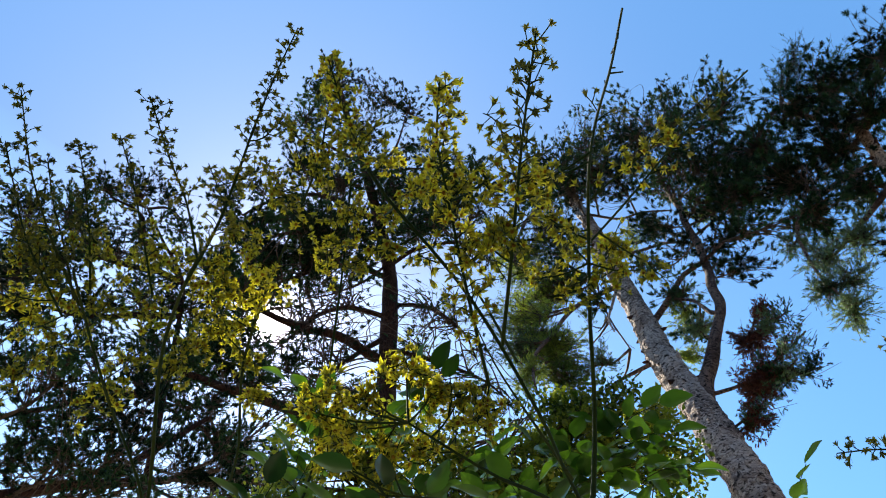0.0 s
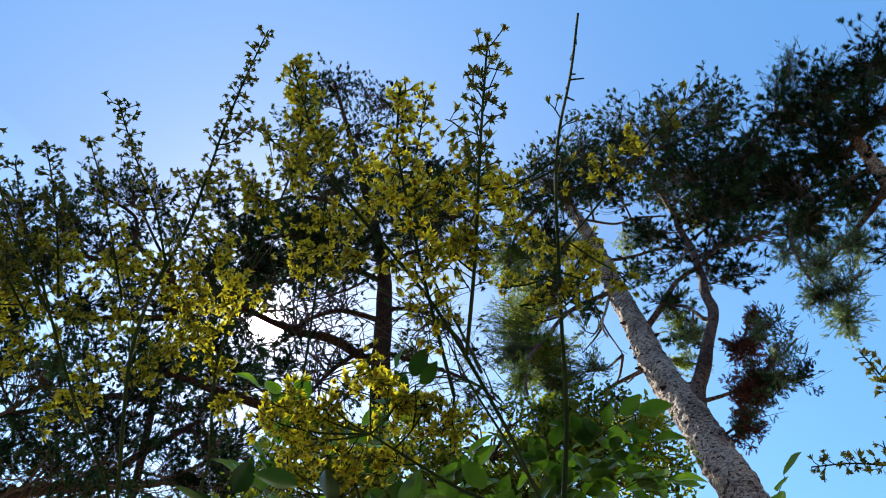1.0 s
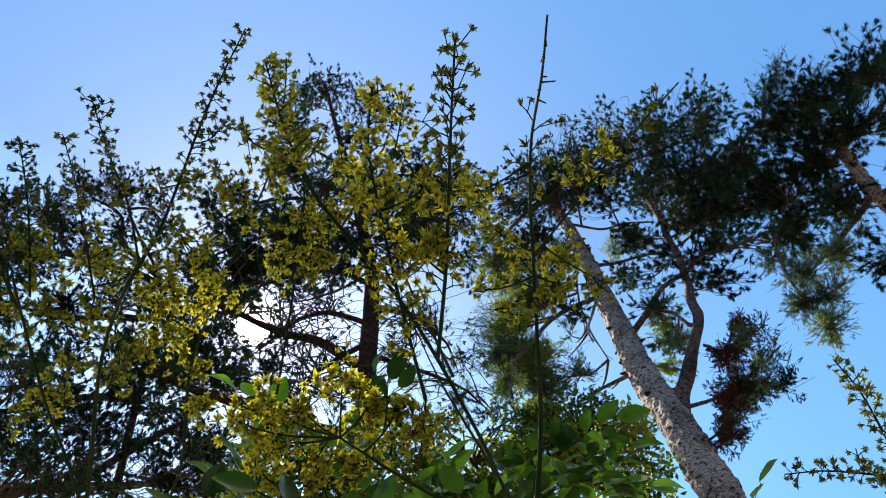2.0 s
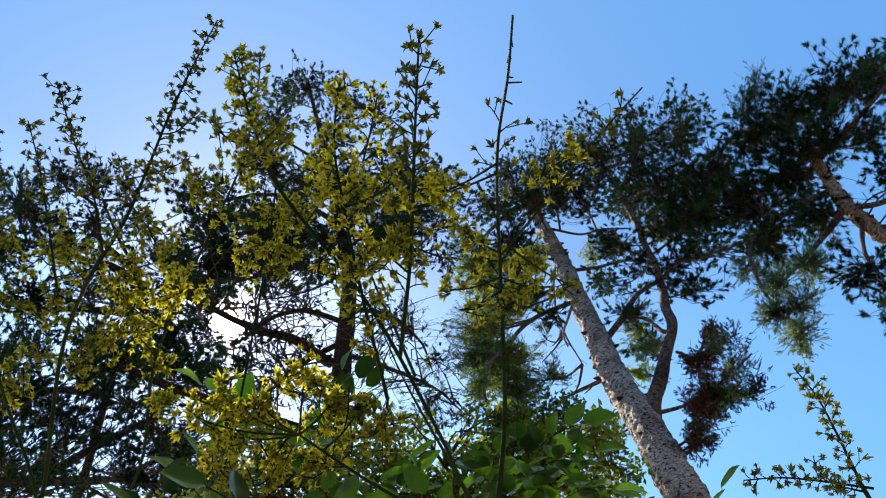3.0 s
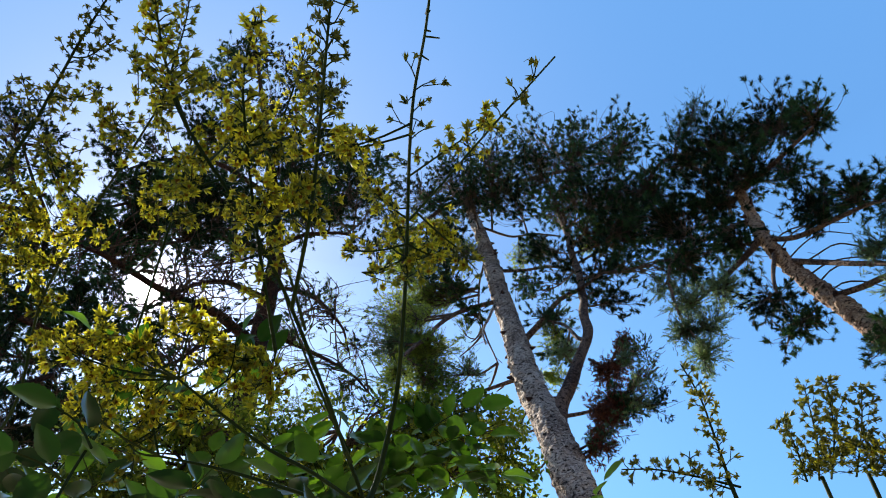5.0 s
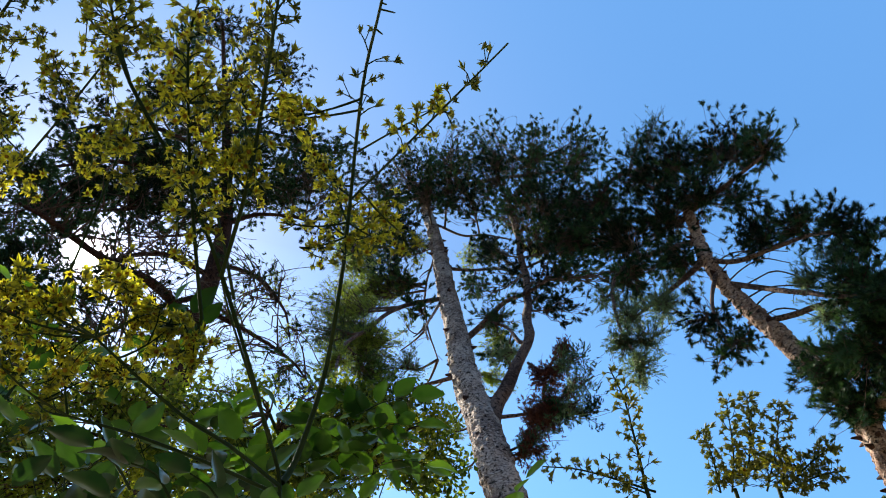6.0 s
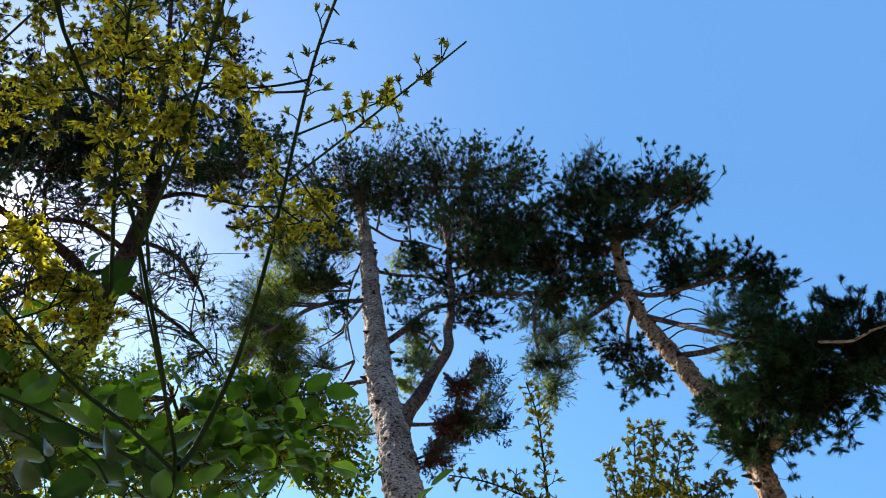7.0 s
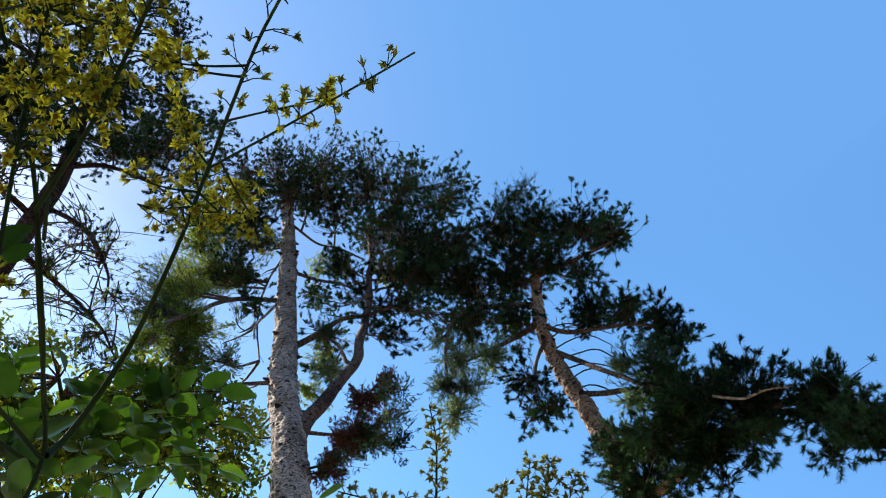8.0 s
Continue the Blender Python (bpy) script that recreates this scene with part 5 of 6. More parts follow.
        self.blossoms(part("flower_spray", g, [STEM], self.ob), spots)

    def leaf(self, holder, p, way, up, size, meshes):
        y = Vector(way).normalized()
        x = y.cross(Vector(up)).normalized()
        z = x.cross(y)
        m = Matrix((x, y, z)).transposed()
        lf = new("leaf", meshes[int(RNG.integers(len(meshes)))])
        lf.parent = holder
        lf.matrix_basis = Matrix.Translation(Vector(np.asarray(p) - self.base)) @ m.to_4x4() @ Matrix.Scale(size, 4)

    def compound_leaf(self, tip, way, size=0.065, pairs=3, tilt=None, meshes=None):
        """A rachis that ends at tip, coming along way, with leaflets in pairs and one at its end."""
        meshes = meshes or LEAF_MESHES
        tip, way = np.array(tip), unit(way)
        up = unit((np.array(tilt) if tilt is not None else UP) + RNG.normal(size=3) * 0.25)
        side = unit(np.cross(way, up))
        gap = size * 0.72
        base = tip - way * gap * (pairs + 0.6) - up * gap * 0.5
        line = spline([base, (base + tip) / 2 + up * gap * 0.25, tip], 0.015)
        g = Mesher()
        tube(g, line, [0.0016, 0.0009], 5)
        holder = part("leaf_stalk", g, [STEM], self.ob)
        self.leaf(holder, tip, way + up * -0.1, up, size * RNG.uniform(0.95, 1.15), meshes)
        for k in range(pairs):
            q = line[int((len(line) - 1) * (0.42 + 0.5 * k / max(1, pairs - 0.3)))]
            for s in (-1, 1):
                d = unit(way * 0.55 + side * s + RNG.normal(size=3) * 0.16)
                self.leaf(holder, q + d * 0.006, d, up + RNG.normal(size=3) * 0.28, size * RNG.uniform(0.75, 1.05), meshes)


# ---- the near shrub, whose stems lean over the camera ----
near = Shrub((0.275, 1.249, 2.278)[:2] + (-0.03,), "tall green-stemmed shrub with loose sprays of yellow star flowers")
near.stem([(0.261, 1.185, 2.290), (0.207, 1.066, 2.327), (0.157, 0.946, 2.347), (0.043, 0.782, 2.448), (-0.090, 0.632, 2.519), (-0.125, 0.592, 2.560)], [0.0095, 0.0078, 0.0052, 0.004, 0.0032, 0.0028], root=True)
near.spray([(-0.090, 0.632, 2.519), (-0.121, 0.595, 2.559), (-0.149, 0.550, 2.601), (-0.181, 0.480, 2.672)], 36, 0.034, 1.0, 0.2, (0.003, 0.0012), 0.4, 0.5)
near.stem([(0.262, 1.180, 2.298), (0.280, 1.190, 2.354), (0.298, 1.125, 2.502), (0.281, 0.958, 2.588), (0.255, 0.785, 2.576)], [0.006, 0.005, 0.0042, 0.0036, 0.0032])
near.spray([(0.255, 0.785, 2.576), (0.229, 0.620, 2.548), (0.214, 0.500, 2.496), (0.207, 0.380, 2.430), (0.197, 0.287, 2.379)], 9, 0.026, 1.05, 0.28, (0.0032, 0.0013), 0.8, 0.25, 0.66, fade=0.4)
near.spray([(0.254, 0.752, 2.560), (0.287, 0.638, 2.515), (0.322, 0.525, 2.479), (0.343, 0.434, 2.432), (0.354, 0.360, 2.379)], 14, 0.024, 1.0, 0.35, (0.0022, 0.0011), 0.6, 0.3, 0.9, fade=0.6)
near.spray([(0.238, 0.660, 2.549), (0.282, 0.608, 2.552), (0.322, 0.559, 2.550), (0.335, 0.534, 2.549)], 10, 0.022, 1.0, 0.3, (0.0019, 0.001), 0.7, 0.5)
near.spray([(0.093, 0.816, 2.377), (0.101, 0.667, 2.414), (0.100, 0.512, 2.398), (0.099, 0.395, 2.369), (0.099, 0.299, 2.339)], 46, 0.042, 0.95, 0.2, (0.0034, 0.0011), 0.28, 0.45, fade=0.6)
near.spray([(0.076, 0.916, 2.380), (0.035, 0.719, 2.401), (0.006, 0.572, 2.431), (-0.008, 0.503, 2.470), (-0.005, 0.443, 2.522)], 60, 0.042, 1.0, 0.2, (0.0034, 0.0012), 0.4, 0.55)
near.stem([(0.256, 1.166, 2.283), (0.164, 1.076, 2.279), (0.091, 1.016, 2.272), (0.018, 0.968, 2.288), (-0.055, 0.930, 2.315)], [0.004, 0.0032, 0.0016])
near.stem([(0.256, 1.173, 2.271), (0.149, 1.110, 2.262), (0.031, 1.057, 2.254), (-0.064, 1.021, 2.242)], [0.0038, 0.003, 0.0016])
near.stem([(0.223, 1.079, 2.308), (0.168, 1.050, 2.396), (0.100, 1.014, 2.509), (0.048, 0.935, 2.578)], [0.0032, 0.0022, 0.0010])
near.stem([(0.117, 0.847, 2.369), (0.081, 0.834, 2.459), (0.036, 0.805, 2.556), (0.016, 0.753, 2.635)], [0.0028, 0.002, 0.0009])
for c, r, n in [((-0.162, 0.961, 2.330), 0.062, 60), ((-0.113, 0.945, 2.368), 0.06, 46), ((-0.062, 0.920, 2.412), 0.065, 52), ((0.017, 0.970, 2.372), 0.07, 56), ((0.071, 0.975, 2.372), 0.06, 52), ((-0.091, 1.000, 2.305), 0.065, 46),
                ((-0.017, 1.006, 2.318), 0.06, 46), ((-0.167, 0.995, 2.282), 0.05, 30), ((-0.022, 0.951, 2.386), 0.05, 40), ((-0.226, 0.946, 2.353), 0.05, 24), ((-0.108, 1.048, 2.265), 0.06, 20), ((-0.176, 0.953, 2.389), 0.06, 40)]:
    near.cluster(c, r, n)
for c, r, n in [((-0.029, 0.582, 2.467), 0.05, 14), ((0.060, 0.594, 2.496), 0.05, 18), ((0.093, 0.677, 2.466), 0.05, 20), ((0.086, 0.517, 2.495), 0.05, 18), ((0.133, 0.622, 2.529), 0.045, 18), ((0.041, 0.656, 2.427), 0.05, 16),
                ((0.189, 0.763, 2.638), 0.05, 22), ((0.238, 0.827, 2.650), 0.05, 24), ((0.324, 0.841, 2.653), 0.05, 24), ((0.215, 0.869, 2.553), 0.04, 12), ((-0.079, 0.699, 2.473), 0.05, 14), ((0.031, 0.619, 2.509), 0.05, 26),
                ((0.151, 0.599, 2.510), 0.04, 20), ((0.066, 0.681, 2.462), 0.055, 34)]:
    near.cluster(c, r, n)
for c, r, n in [((0.315, 0.820, 2.558), 0.06, 26), ((0.364, 0.791, 2.538), 0.045, 16), ((0.267, 0.850, 2.547), 0.045, 12), ((0.229, 0.746, 2.576), 0.04, 8), ((-0.042, 0.675, 2.591), 0.045, 20), ((-0.098, 0.704, 2.567), 0.045, 20), ((-0.024, 0.798, 2.562), 0.04, 10), ((0.306, 0.855, 2.644), 0.045, 26), ((0.228, 0.870, 2.639), 0.035, 12), ((0.192, 0.825, 2.548), 0.04, 10)]:
    near.cluster(c, r, n)

# ---- the shrub farther off, its sprays standing against the sun ----
far = Shrub((-0.667, 1.651, 2.512)[:2] + (-0.03,), "dense shrub of thin stems crowded with small yellow flowers")
far.stem([(-0.671, 1.461, 2.515), (-0.617, 1.172, 2.666), (-0.556, 1.025, 2.724), (-0.512, 0.954, 2.751)], [0.008, 0.0065, 0.005, 0.004], root=True)
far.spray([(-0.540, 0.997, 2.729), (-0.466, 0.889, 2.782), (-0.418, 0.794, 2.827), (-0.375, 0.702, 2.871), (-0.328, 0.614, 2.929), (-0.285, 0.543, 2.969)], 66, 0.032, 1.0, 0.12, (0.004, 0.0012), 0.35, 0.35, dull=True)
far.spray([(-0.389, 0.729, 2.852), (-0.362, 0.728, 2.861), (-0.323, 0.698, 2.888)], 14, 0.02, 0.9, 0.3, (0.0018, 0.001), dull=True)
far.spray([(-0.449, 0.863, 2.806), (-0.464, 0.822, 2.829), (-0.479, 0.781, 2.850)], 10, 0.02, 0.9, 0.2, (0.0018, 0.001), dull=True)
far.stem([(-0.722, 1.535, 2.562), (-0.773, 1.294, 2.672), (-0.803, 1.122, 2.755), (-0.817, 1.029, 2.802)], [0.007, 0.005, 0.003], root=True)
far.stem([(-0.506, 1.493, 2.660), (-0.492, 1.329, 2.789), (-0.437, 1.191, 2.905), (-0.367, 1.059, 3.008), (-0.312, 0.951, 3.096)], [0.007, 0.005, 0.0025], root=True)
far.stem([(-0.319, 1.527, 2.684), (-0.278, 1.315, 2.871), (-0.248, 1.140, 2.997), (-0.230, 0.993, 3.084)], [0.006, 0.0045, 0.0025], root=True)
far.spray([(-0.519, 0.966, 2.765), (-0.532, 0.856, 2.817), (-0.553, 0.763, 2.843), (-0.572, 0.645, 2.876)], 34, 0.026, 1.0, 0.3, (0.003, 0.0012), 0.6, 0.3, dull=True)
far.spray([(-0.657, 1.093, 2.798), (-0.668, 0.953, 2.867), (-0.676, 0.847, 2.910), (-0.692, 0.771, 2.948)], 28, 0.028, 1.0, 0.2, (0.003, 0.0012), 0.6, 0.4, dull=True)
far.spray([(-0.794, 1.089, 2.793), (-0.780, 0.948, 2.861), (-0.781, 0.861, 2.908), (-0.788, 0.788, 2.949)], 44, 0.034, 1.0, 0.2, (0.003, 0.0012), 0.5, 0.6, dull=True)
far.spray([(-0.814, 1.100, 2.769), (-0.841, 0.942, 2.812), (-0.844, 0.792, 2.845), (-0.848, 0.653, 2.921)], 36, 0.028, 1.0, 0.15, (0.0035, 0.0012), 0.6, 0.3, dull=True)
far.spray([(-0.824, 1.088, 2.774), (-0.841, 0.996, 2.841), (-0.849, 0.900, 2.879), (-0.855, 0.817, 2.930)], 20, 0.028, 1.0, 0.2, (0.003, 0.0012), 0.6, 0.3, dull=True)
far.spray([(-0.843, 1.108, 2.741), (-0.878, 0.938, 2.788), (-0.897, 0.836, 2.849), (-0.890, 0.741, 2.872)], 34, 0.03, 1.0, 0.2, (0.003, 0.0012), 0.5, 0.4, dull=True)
far.spray([(-0.309, 0.963, 3.064), (-0.283, 0.851, 3.114), (-0.265, 0.766, 3.151), (-0.257, 0.692, 3.175)], 30, 0.032, 1.0, 0.1, (0.003, 0.0012), 0.5, 0.5)
far.spray([(-0.030, 0.962, 2.879), (-0.011, 0.832, 2.908), (0.007, 0.745, 2.925), (0.022, 0.662, 2.946)], 30, 0.04, 1.0, 0.1, (0.003, 0.0012), 0.5, 0.5)
for c, r, n in [((-0.909, 1.038, 2.832), 0.12, 46), ((-0.828, 1.025, 2.898), 0.1, 40), ((-0.868, 1.101, 2.807), 0.1, 40), ((-0.730, 1.095, 2.900), 0.09, 34), ((-0.607, 1.102, 2.887), 0.1, 44), ((-0.497, 1.072, 2.958), 0.11, 56), ((-0.393, 0.988, 3.052), 0.1, 56),
                ((-0.311, 0.939, 3.103), 0.1, 52), ((-0.231, 1.050, 3.043), 0.11, 56), ((-0.314, 1.110, 2.982), 0.1, 46), ((-0.432, 1.178, 2.891), 0.1, 56), ((-0.534, 1.264, 2.841), 0.1, 50), ((-0.620, 1.253, 2.812), 0.1, 50), ((-0.783, 1.325, 2.714), 0.09, 34)]:
    far.cluster(c, r, int(n * 1.1), 1.15)
for c, r, n in [((-0.475, 1.385, 2.730), 0.065, 34), ((-0.228, 0.887, 3.150), 0.08, 36), ((-0.146, 0.951, 3.121), 0.07, 30), ((-0.203, 1.141, 2.977), 0.08, 24), ((-0.652, 1.299, 2.745), 0.08, 28), ((-0.939, 1.169, 2.767), 0.09, 30), ((-0.980, 1.097, 2.803), 0.1, 34),
                ((-0.522, 1.141, 2.891), 0.09, 44), ((-0.705, 1.192, 2.827), 0.09, 36), ((-0.867, 1.362, 2.694), 0.08, 20), ((-0.363, 0.876, 3.130), 0.07, 26), ((-0.419, 0.884, 2.990), 0.07, 26), ((-1.053, 1.028, 2.801), 0.12, 46), ((-0.754, 1.291, 2.773), 0.08, 30),
                ((-0.937, 0.979, 2.860), 0.08, 30), ((-0.897, 1.213, 2.755), 0.09, 36), ((-0.794, 1.164, 2.799), 0.09, 36), ((-0.666, 1.047, 2.904), 0.07, 28), ((-0.533, 1.183, 2.847), 0.08, 36), ((-0.493, 1.320, 2.799), 0.07, 28), ((-0.971, 1.225, 2.680), 0.08, 28)]:
    far.cluster(c, r, int(n * 1.1), 1.15)

# ---- the shrub whose tops show against the open sky ----
side = Shrub((1.272, 1.344, 2.557)[:2] + (-0.03,), "upright shrub with slender flowering stems against open sky")
side.stem([(0.945, 1.113, 2.390)], [0.008, 0.004], root=True)
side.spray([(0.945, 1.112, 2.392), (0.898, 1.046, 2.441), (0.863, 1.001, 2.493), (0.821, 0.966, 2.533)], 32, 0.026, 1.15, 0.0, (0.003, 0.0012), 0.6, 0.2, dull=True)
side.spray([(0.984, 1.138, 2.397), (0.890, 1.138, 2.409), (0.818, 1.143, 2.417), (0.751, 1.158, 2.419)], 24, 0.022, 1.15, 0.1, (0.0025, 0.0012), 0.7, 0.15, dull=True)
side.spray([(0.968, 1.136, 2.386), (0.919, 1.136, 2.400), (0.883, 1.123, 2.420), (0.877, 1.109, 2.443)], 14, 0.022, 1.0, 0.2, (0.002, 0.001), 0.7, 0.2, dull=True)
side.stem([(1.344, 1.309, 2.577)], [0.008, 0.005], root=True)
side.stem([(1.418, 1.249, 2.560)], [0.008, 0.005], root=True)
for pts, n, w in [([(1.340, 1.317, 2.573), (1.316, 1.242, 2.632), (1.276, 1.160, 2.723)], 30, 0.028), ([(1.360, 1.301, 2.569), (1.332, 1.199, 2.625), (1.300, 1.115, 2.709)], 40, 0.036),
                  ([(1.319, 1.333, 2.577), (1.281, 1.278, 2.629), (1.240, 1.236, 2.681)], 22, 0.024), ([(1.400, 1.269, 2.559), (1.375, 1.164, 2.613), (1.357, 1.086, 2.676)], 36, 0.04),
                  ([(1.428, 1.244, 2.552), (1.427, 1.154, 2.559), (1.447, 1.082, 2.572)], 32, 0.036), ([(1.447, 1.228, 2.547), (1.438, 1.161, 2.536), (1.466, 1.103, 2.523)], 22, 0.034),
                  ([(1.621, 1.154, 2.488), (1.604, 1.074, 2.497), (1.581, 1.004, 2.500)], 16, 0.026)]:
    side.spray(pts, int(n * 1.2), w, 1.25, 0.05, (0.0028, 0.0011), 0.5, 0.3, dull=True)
for c, r, n in [((1.337, 1.261, 2.586), 0.06, 18), ((1.355, 1.199, 2.599), 0.06, 20), ((1.423, 1.185, 2.569), 0.06, 18)]:
    side.cluster(c, r, n)

# ---- the leafy rose-like bush under the flowers ----
bush = Shrub((0.687, 2.069, 2.648)[:2] + (-0.03,), "leafy green bush with toothed oval leaflets")
bush.ob.name = "leafy_bush"
tagged(bush.ob, category="bush", group="leafy bushes")
bush.stem([(0.580, 1.843, 2.678), (0.593, 1.713, 2.778), (0.588, 1.578, 2.870)], [0.007, 0.004, 0.0013], root=True)
bush.stem([(0.435, 1.878, 2.664), (0.383, 1.783, 2.732), (0.303, 1.689, 2.790)], [0.007, 0.004, 0.0013], root=True)
bush.stem([(-0.227, 1.830, 2.661), (-0.285, 1.706, 2.741), (-0.341, 1.526, 2.790)], [0.007, 0.004, 0.0013], root=True)


def away(p, dx, dz):
    return np.array([dx, -0.25, dz])


for p, dx, dz, size in [((0.586, 1.541, 2.847), 1, 0.35, 0.085), ((0.616, 1.577, 2.790), 1, 0.1, 0.08), ((0.471, 1.654, 2.822), -0.3, 0.5, 0.085), ((0.435, 1.668, 2.724), 0.6, 0.2, 0.08), ((0.530, 1.644, 2.730), 0.8, 0, 0.08),
                        ((0.424, 1.635, 2.861), -0.8, 0.3, 0.08), ((0.344, 1.648, 2.774), -0.8, 0.1, 0.08), ((0.658, 1.623, 2.706), 0.8, -0.1, 0.075), ((0.164, 1.671, 2.762), -0.4, 0.5, 0.08), ((0.257, 1.697, 2.716), 0.4, 0.4, 0.08),
                        ((-0.407, 1.448, 2.849), -0.8, 0.5, 0.075), ((-0.323, 1.493, 2.829), 0.2, 0.6, 0.08), ((-0.022, 1.518, 2.950), 0.3, 0.8, 0.08), ((0.889, 1.509, 2.636), 0.5, 0.8, 0.075)]:
    bush.compound_leaf(p, away(p, dx, dz), size, 2)
for p, dx, dz, size in [((0.425, 1.662, 2.854), 0.7, 0.3, 0.085), ((0.558, 1.633, 2.775), 0.7, 0, 0.085), ((0.334, 1.678, 2.764), -0.2, 0.7, 0.085), ((0.546, 1.688, 2.701), 0.5, 0.2, 0.085), ((0.406, 1.720, 2.691), -0.5, 0.4, 0.085),
                        ((0.672, 1.690, 2.740), 0.8, -0.1, 0.08), ((0.254, 1.691, 2.839), -0.6, 0.6, 0.08), ((0.347, 1.772, 2.618), -0.5, 0.2, 0.085), ((0.508, 1.695, 2.611), 0.2, 0.5, 0.085), ((0.171, 1.664, 2.706), -0.5, 0.5, 0.085),
                        ((0.136, 1.681, 2.807), 0.4, 0.5, 0.08), ((0.140, 1.763, 2.690), -0.5, 0.3, 0.085), ((-0.085, 1.593, 2.889), 0.3, 0.6, 0.08), ((0.101, 1.717, 2.571), -0.3, 0.3, 0.085), ((-0.133, 1.693, 2.750), -0.5, 0.4, 0.08)]:
    bush.compound_leaf(p, away(p, dx, dz), size, 2)
for p, dx, dz, size in [((-0.175, 1.642, 2.597), -0.5, 0.4, 0.085), ((-0.378, 1.612, 2.558), 0.3, 0.4, 0.09), ((-0.371, 1.547, 2.751), 0.3, 0.6, 0.085), ((-0.003, 1.536, 2.941), 0.5, 0.5, 0.08), ((0.148, 1.679, 2.770), 0.4, 0.5, 0.08),
                        ((0.104, 1.652, 2.630), -0.3, 0.3, 0.085), ((-0.047, 1.644, 2.626), 0.4, 0.2, 0.085), ((-0.425, 1.533, 2.639), -0.6, 0.4, 0.085), ((-0.327, 1.568, 2.713), 0.3, 0.5, 0.085), ((-0.159, 1.573, 2.825), 0.4, 0.3, 0.08),
                        ((-0.069, 1.479, 2.944), 0.2, 0.8, 0.075), ((0.169, 1.624, 2.666), -0.3, 0.4, 0.085), ((0.054, 1.655, 2.721), 0.5, 0.3, 0.08)]:
    bush.compound_leaf(p, away(p, dx, dz), size, 2)

# the broad leaves close by, low in the view
low = Shrub((0.113, 0.943, 2.002)[:2] + (-0.03,), "low bush with broad dark leaves that mirror the sky")
low.ob.name = "broad_leaved_bush"
tagged(low.ob, category="bush", group="leafy bushes")
low.stem([(0.098, 0.881, 2.012), (0.085, 0.819, 2.019)], [0.005, 0.0012], root=True)
low.stem([(0.158, 0.879, 2.024), (0.143, 0.819, 2.027)], [0.005, 0.0012], root=True)
for p, dx, dz, size in [((0.037, 0.764, 2.037), -0.8, 0.25, 0.085), ((0.078, 0.757, 2.024), -0.9, 0.1, 0.08), ((0.073, 0.755, 1.985), -0.7, 0.2, 0.08), ((0.135, 0.778, 2.037), -0.9, 0.3, 0.075), ((0.187, 0.807, 2.031), -0.8, 0.2, 0.075),
                        ((-0.100, 0.689, 2.064), -0.8, 0.3, 0.08), ((-0.118, 0.692, 2.012), -0.8, 0.1, 0.08)]:
    low.compound_leaf(p, away(p, dx, dz), size * 0.56, 1, (0.1, 0.3, 1.0), DARK_LEAF_MESHES)

for p, dx, dz, size in [((-0.086, 1.351, 2.361), -0.5, 0.5, 0.085), ((-0.033, 1.401, 2.486), 0.4, 0.5, 0.085), ((0.068, 1.385, 2.340), -0.3, 0.5, 0.085), ((-0.079, 1.384, 2.304), 0.5, 0.3, 0.085), ((0.099, 1.419, 2.481), -0.6, 0.3, 0.085),
                        ((0.210, 1.455, 2.427), 0.5, 0.3, 0.085), ((-0.386, 1.260, 2.323), 0.3, 0.5, 0.085), ((-0.230, 1.371, 2.432), -0.4, 0.4, 0.085), ((-0.368, 1.311, 2.453), 0.3, 0.5, 0.085), ((-0.419, 1.311, 2.415), -0.4, 0.4, 0.085),
                        ((0.330, 1.529, 2.486), 0.3, 0.4, 0.085), ((0.249, 1.450, 2.485), 0.3, 0.5, 0.085), ((-0.155, 1.262, 2.258), 0.3, 0.4, 0.085), ((-0.109, 1.306, 2.305), -0.3, 0.4, 0.085), ((-0.211, 1.304, 2.361), 0.4, 0.4, 0.085), ((0.266, 1.402, 2.368), -0.3, 0.4, 0.085)]:
    low.compound_leaf(p, away(p, dx, dz), size * 0.9, 2, None, DARK_LEAF_MESHES)

# ---- the small-leaved bush behind ----
def leaf_cloud(g, c, r, n, size):
    """Small leaves turned every way round the twig ends c."""
    d = unit(RNG.normal(size=(n, 3))) * RNG.random((n, 1)) ** 0.4 * r
    p = np.array(c)[RNG.integers(0, len(c), n)] + d * np.array([1, 1, 0.85])
    y, q = unit(RNG.normal(size=(n, 3)) + UP * 0.2), unit(RNG.normal(size=(n, 3)))
    x = unit(np.cross(y, q))
    s = size * RNG.uniform(0.6, 1.2, (n, 1))
    z = np.cross(x, y) * 0.12 * s
    v = np.stack([p, p + y * s * 0.5 + x * s * 0.3 + z, p + y * s, p + y * s * 0.5 - x * s * 0.3 + z], 1).reshape(-1, 3)
    i = np.arange(n)[:, None] * 4
    g.add(v, np.vstack([i + [0, 1, 2], i + [0, 2, 3]]))


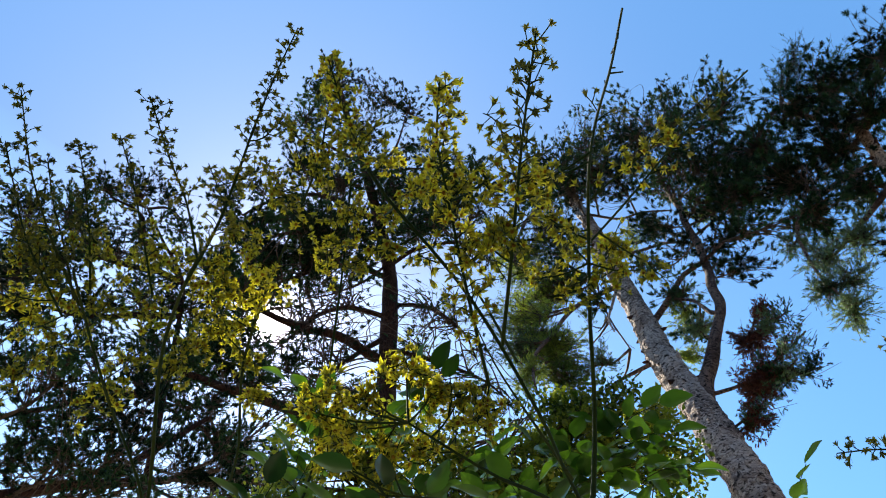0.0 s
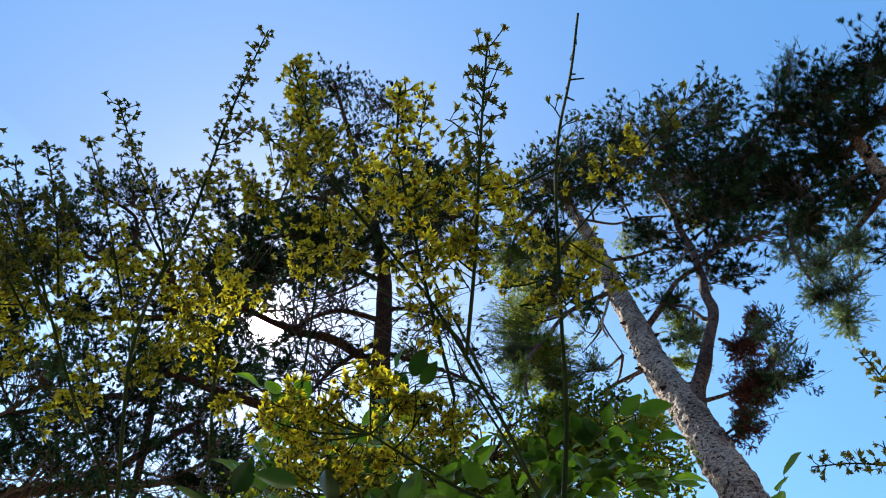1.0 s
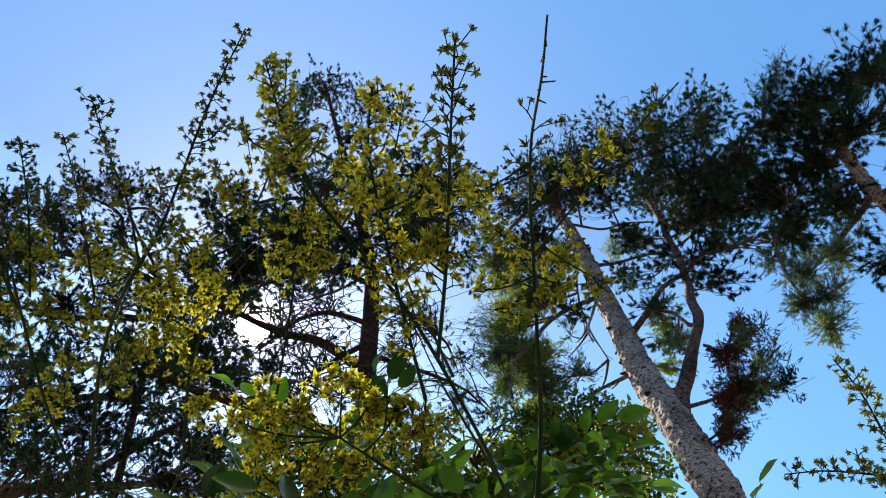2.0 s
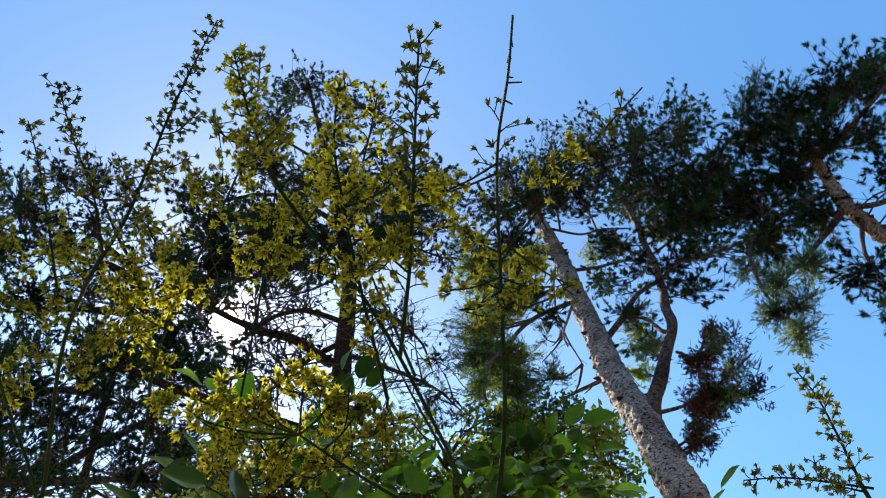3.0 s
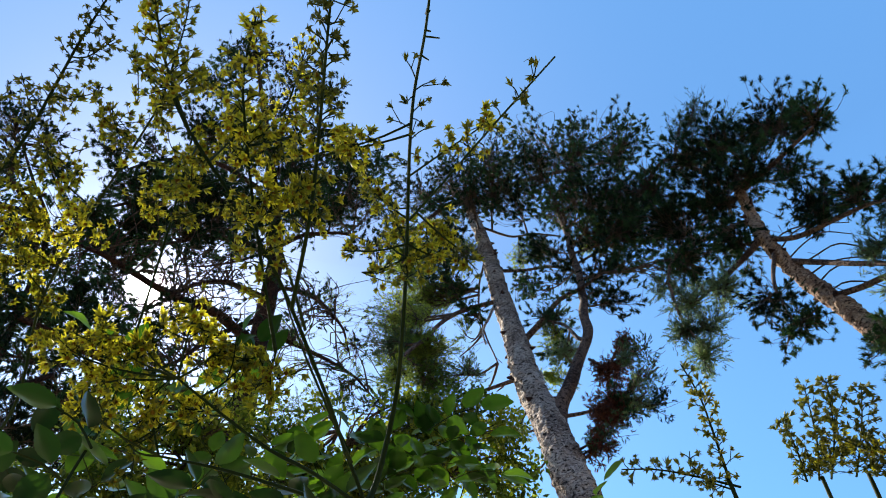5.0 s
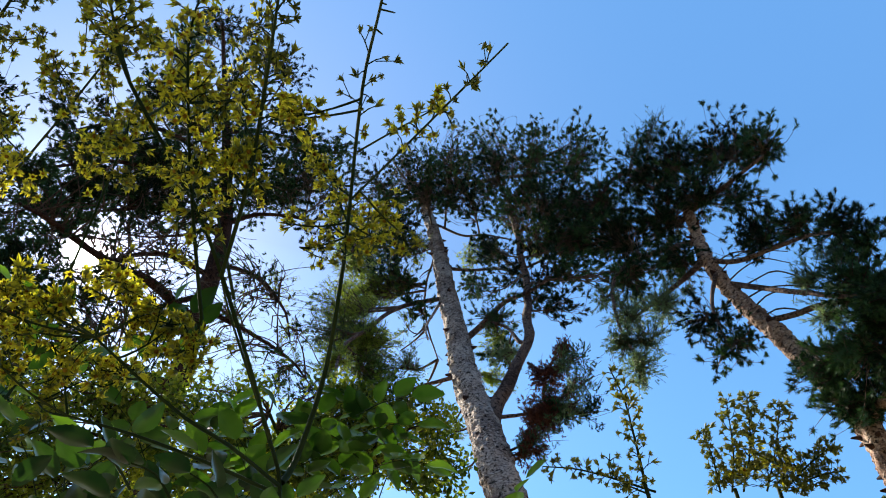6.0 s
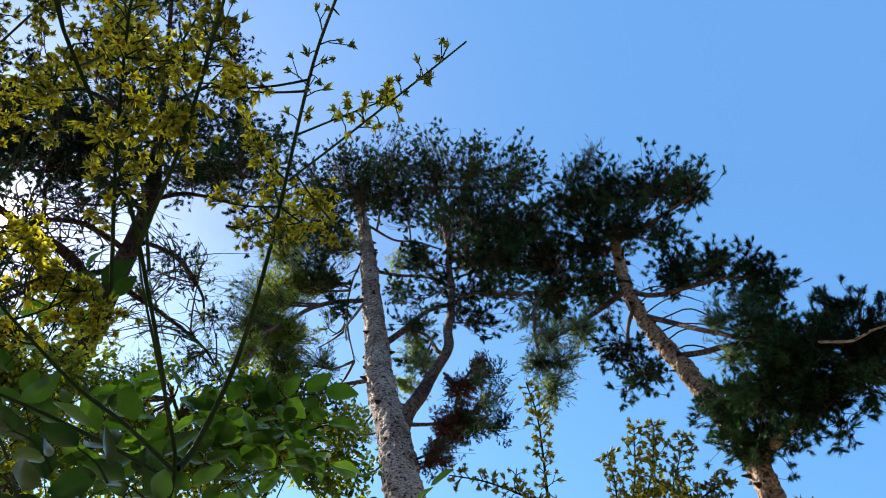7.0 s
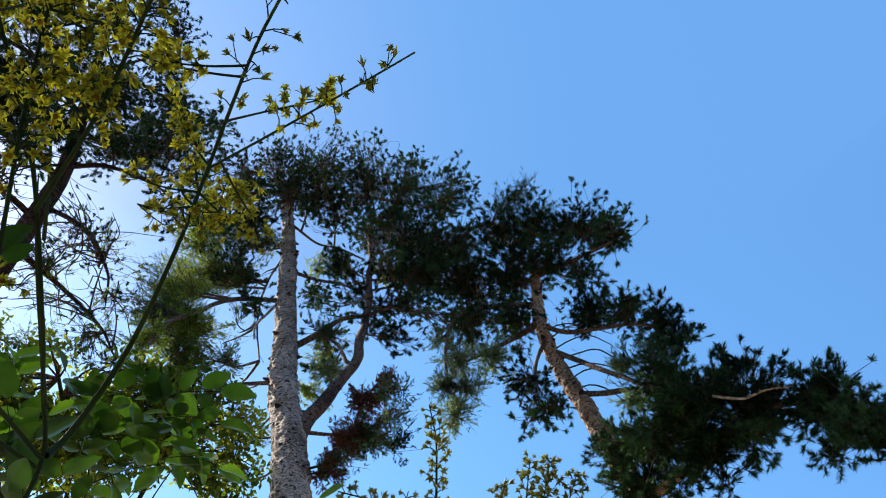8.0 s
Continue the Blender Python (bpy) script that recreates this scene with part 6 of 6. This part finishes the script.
back = Shrub((1.18, 4.50, 3.72)[:2] + (-0.03,), "tall small-leaved bush, olive green and twiggy")
back.ob.name = "small_leaved_bush"
tagged(back.ob, category="bush", group="leafy bushes")
for pts in ([(0.99, 3.96, 3.95), (1.00, 3.65, 4.23), (0.96, 3.47, 4.47)], [(0.64, 4.03, 3.91), (0.48, 3.81, 4.11), (0.31, 3.68, 4.30)], [(0.27, 4.09, 3.86), (0.09, 3.86, 4.04)], [(-0.49, 3.91, 3.97), (-0.56, 3.64, 4.18)]):
    back.stem(pts, [0.03, 0.02, 0.01], "branch", True)
for c, r, n in [((0.96, 3.56, 4.36), 0.28, 1500), ((1.21, 3.62, 4.19), 0.3, 1600), ((0.90, 3.73, 4.14), 0.32, 1700), ((0.56, 3.76, 4.18), 0.3, 1600), ((0.43, 3.89, 4.00), 0.32, 1700), ((0.12, 3.91, 3.97), 0.3, 1600), ((-0.13, 3.81, 4.10), 0.3, 1300),
                ((0.63, 3.68, 4.44), 0.24, 700), ((0.18, 3.82, 4.28), 0.28, 1200), ((1.38, 3.66, 4.06), 0.26, 1000), ((-0.29, 3.74, 4.26), 0.32, 1500), ((-0.56, 3.80, 4.13), 0.3, 1300), ((-0.77, 3.66, 4.28), 0.26, 900), ((-0.32, 3.95, 3.85), 0.34, 1700), ((-0.87, 3.73, 3.81), 0.34, 1700), ((-0.89, 3.84, 3.61), 0.36, 1700), ((-0.58, 3.90, 3.64), 0.34, 1500), ((-1.14, 3.76, 3.61), 0.36, 1500), ((0.90, 3.64, 4.36), 0.3, 1300), ((0.63, 3.82, 4.18), 0.3, 1300)]:
    bones = np.vstack(back.bones)
    a = bones[np.argmin(np.linalg.norm(bones - np.array(c), axis=1))]
    g = Mesher()
    ends = []
    for _ in range(16):
        e = np.array(c) + unit(RNG.normal(size=3)) * r * RNG.uniform(0.4, 1.0)
        ends.append(e)
        tube(g, spline([a, (a + e) / 2 + RNG.normal(size=3) * 0.05, e], 0.06), [0.008, 0.003], 3)
    tw = part("branchlet", g, [TWIG], back.ob)
    g = Mesher()
    leaf_cloud(g, ends, r * 0.42, n, 0.042)
    part("leaves", g, [LEAF_SMALL], tw, "", False, "stuff")
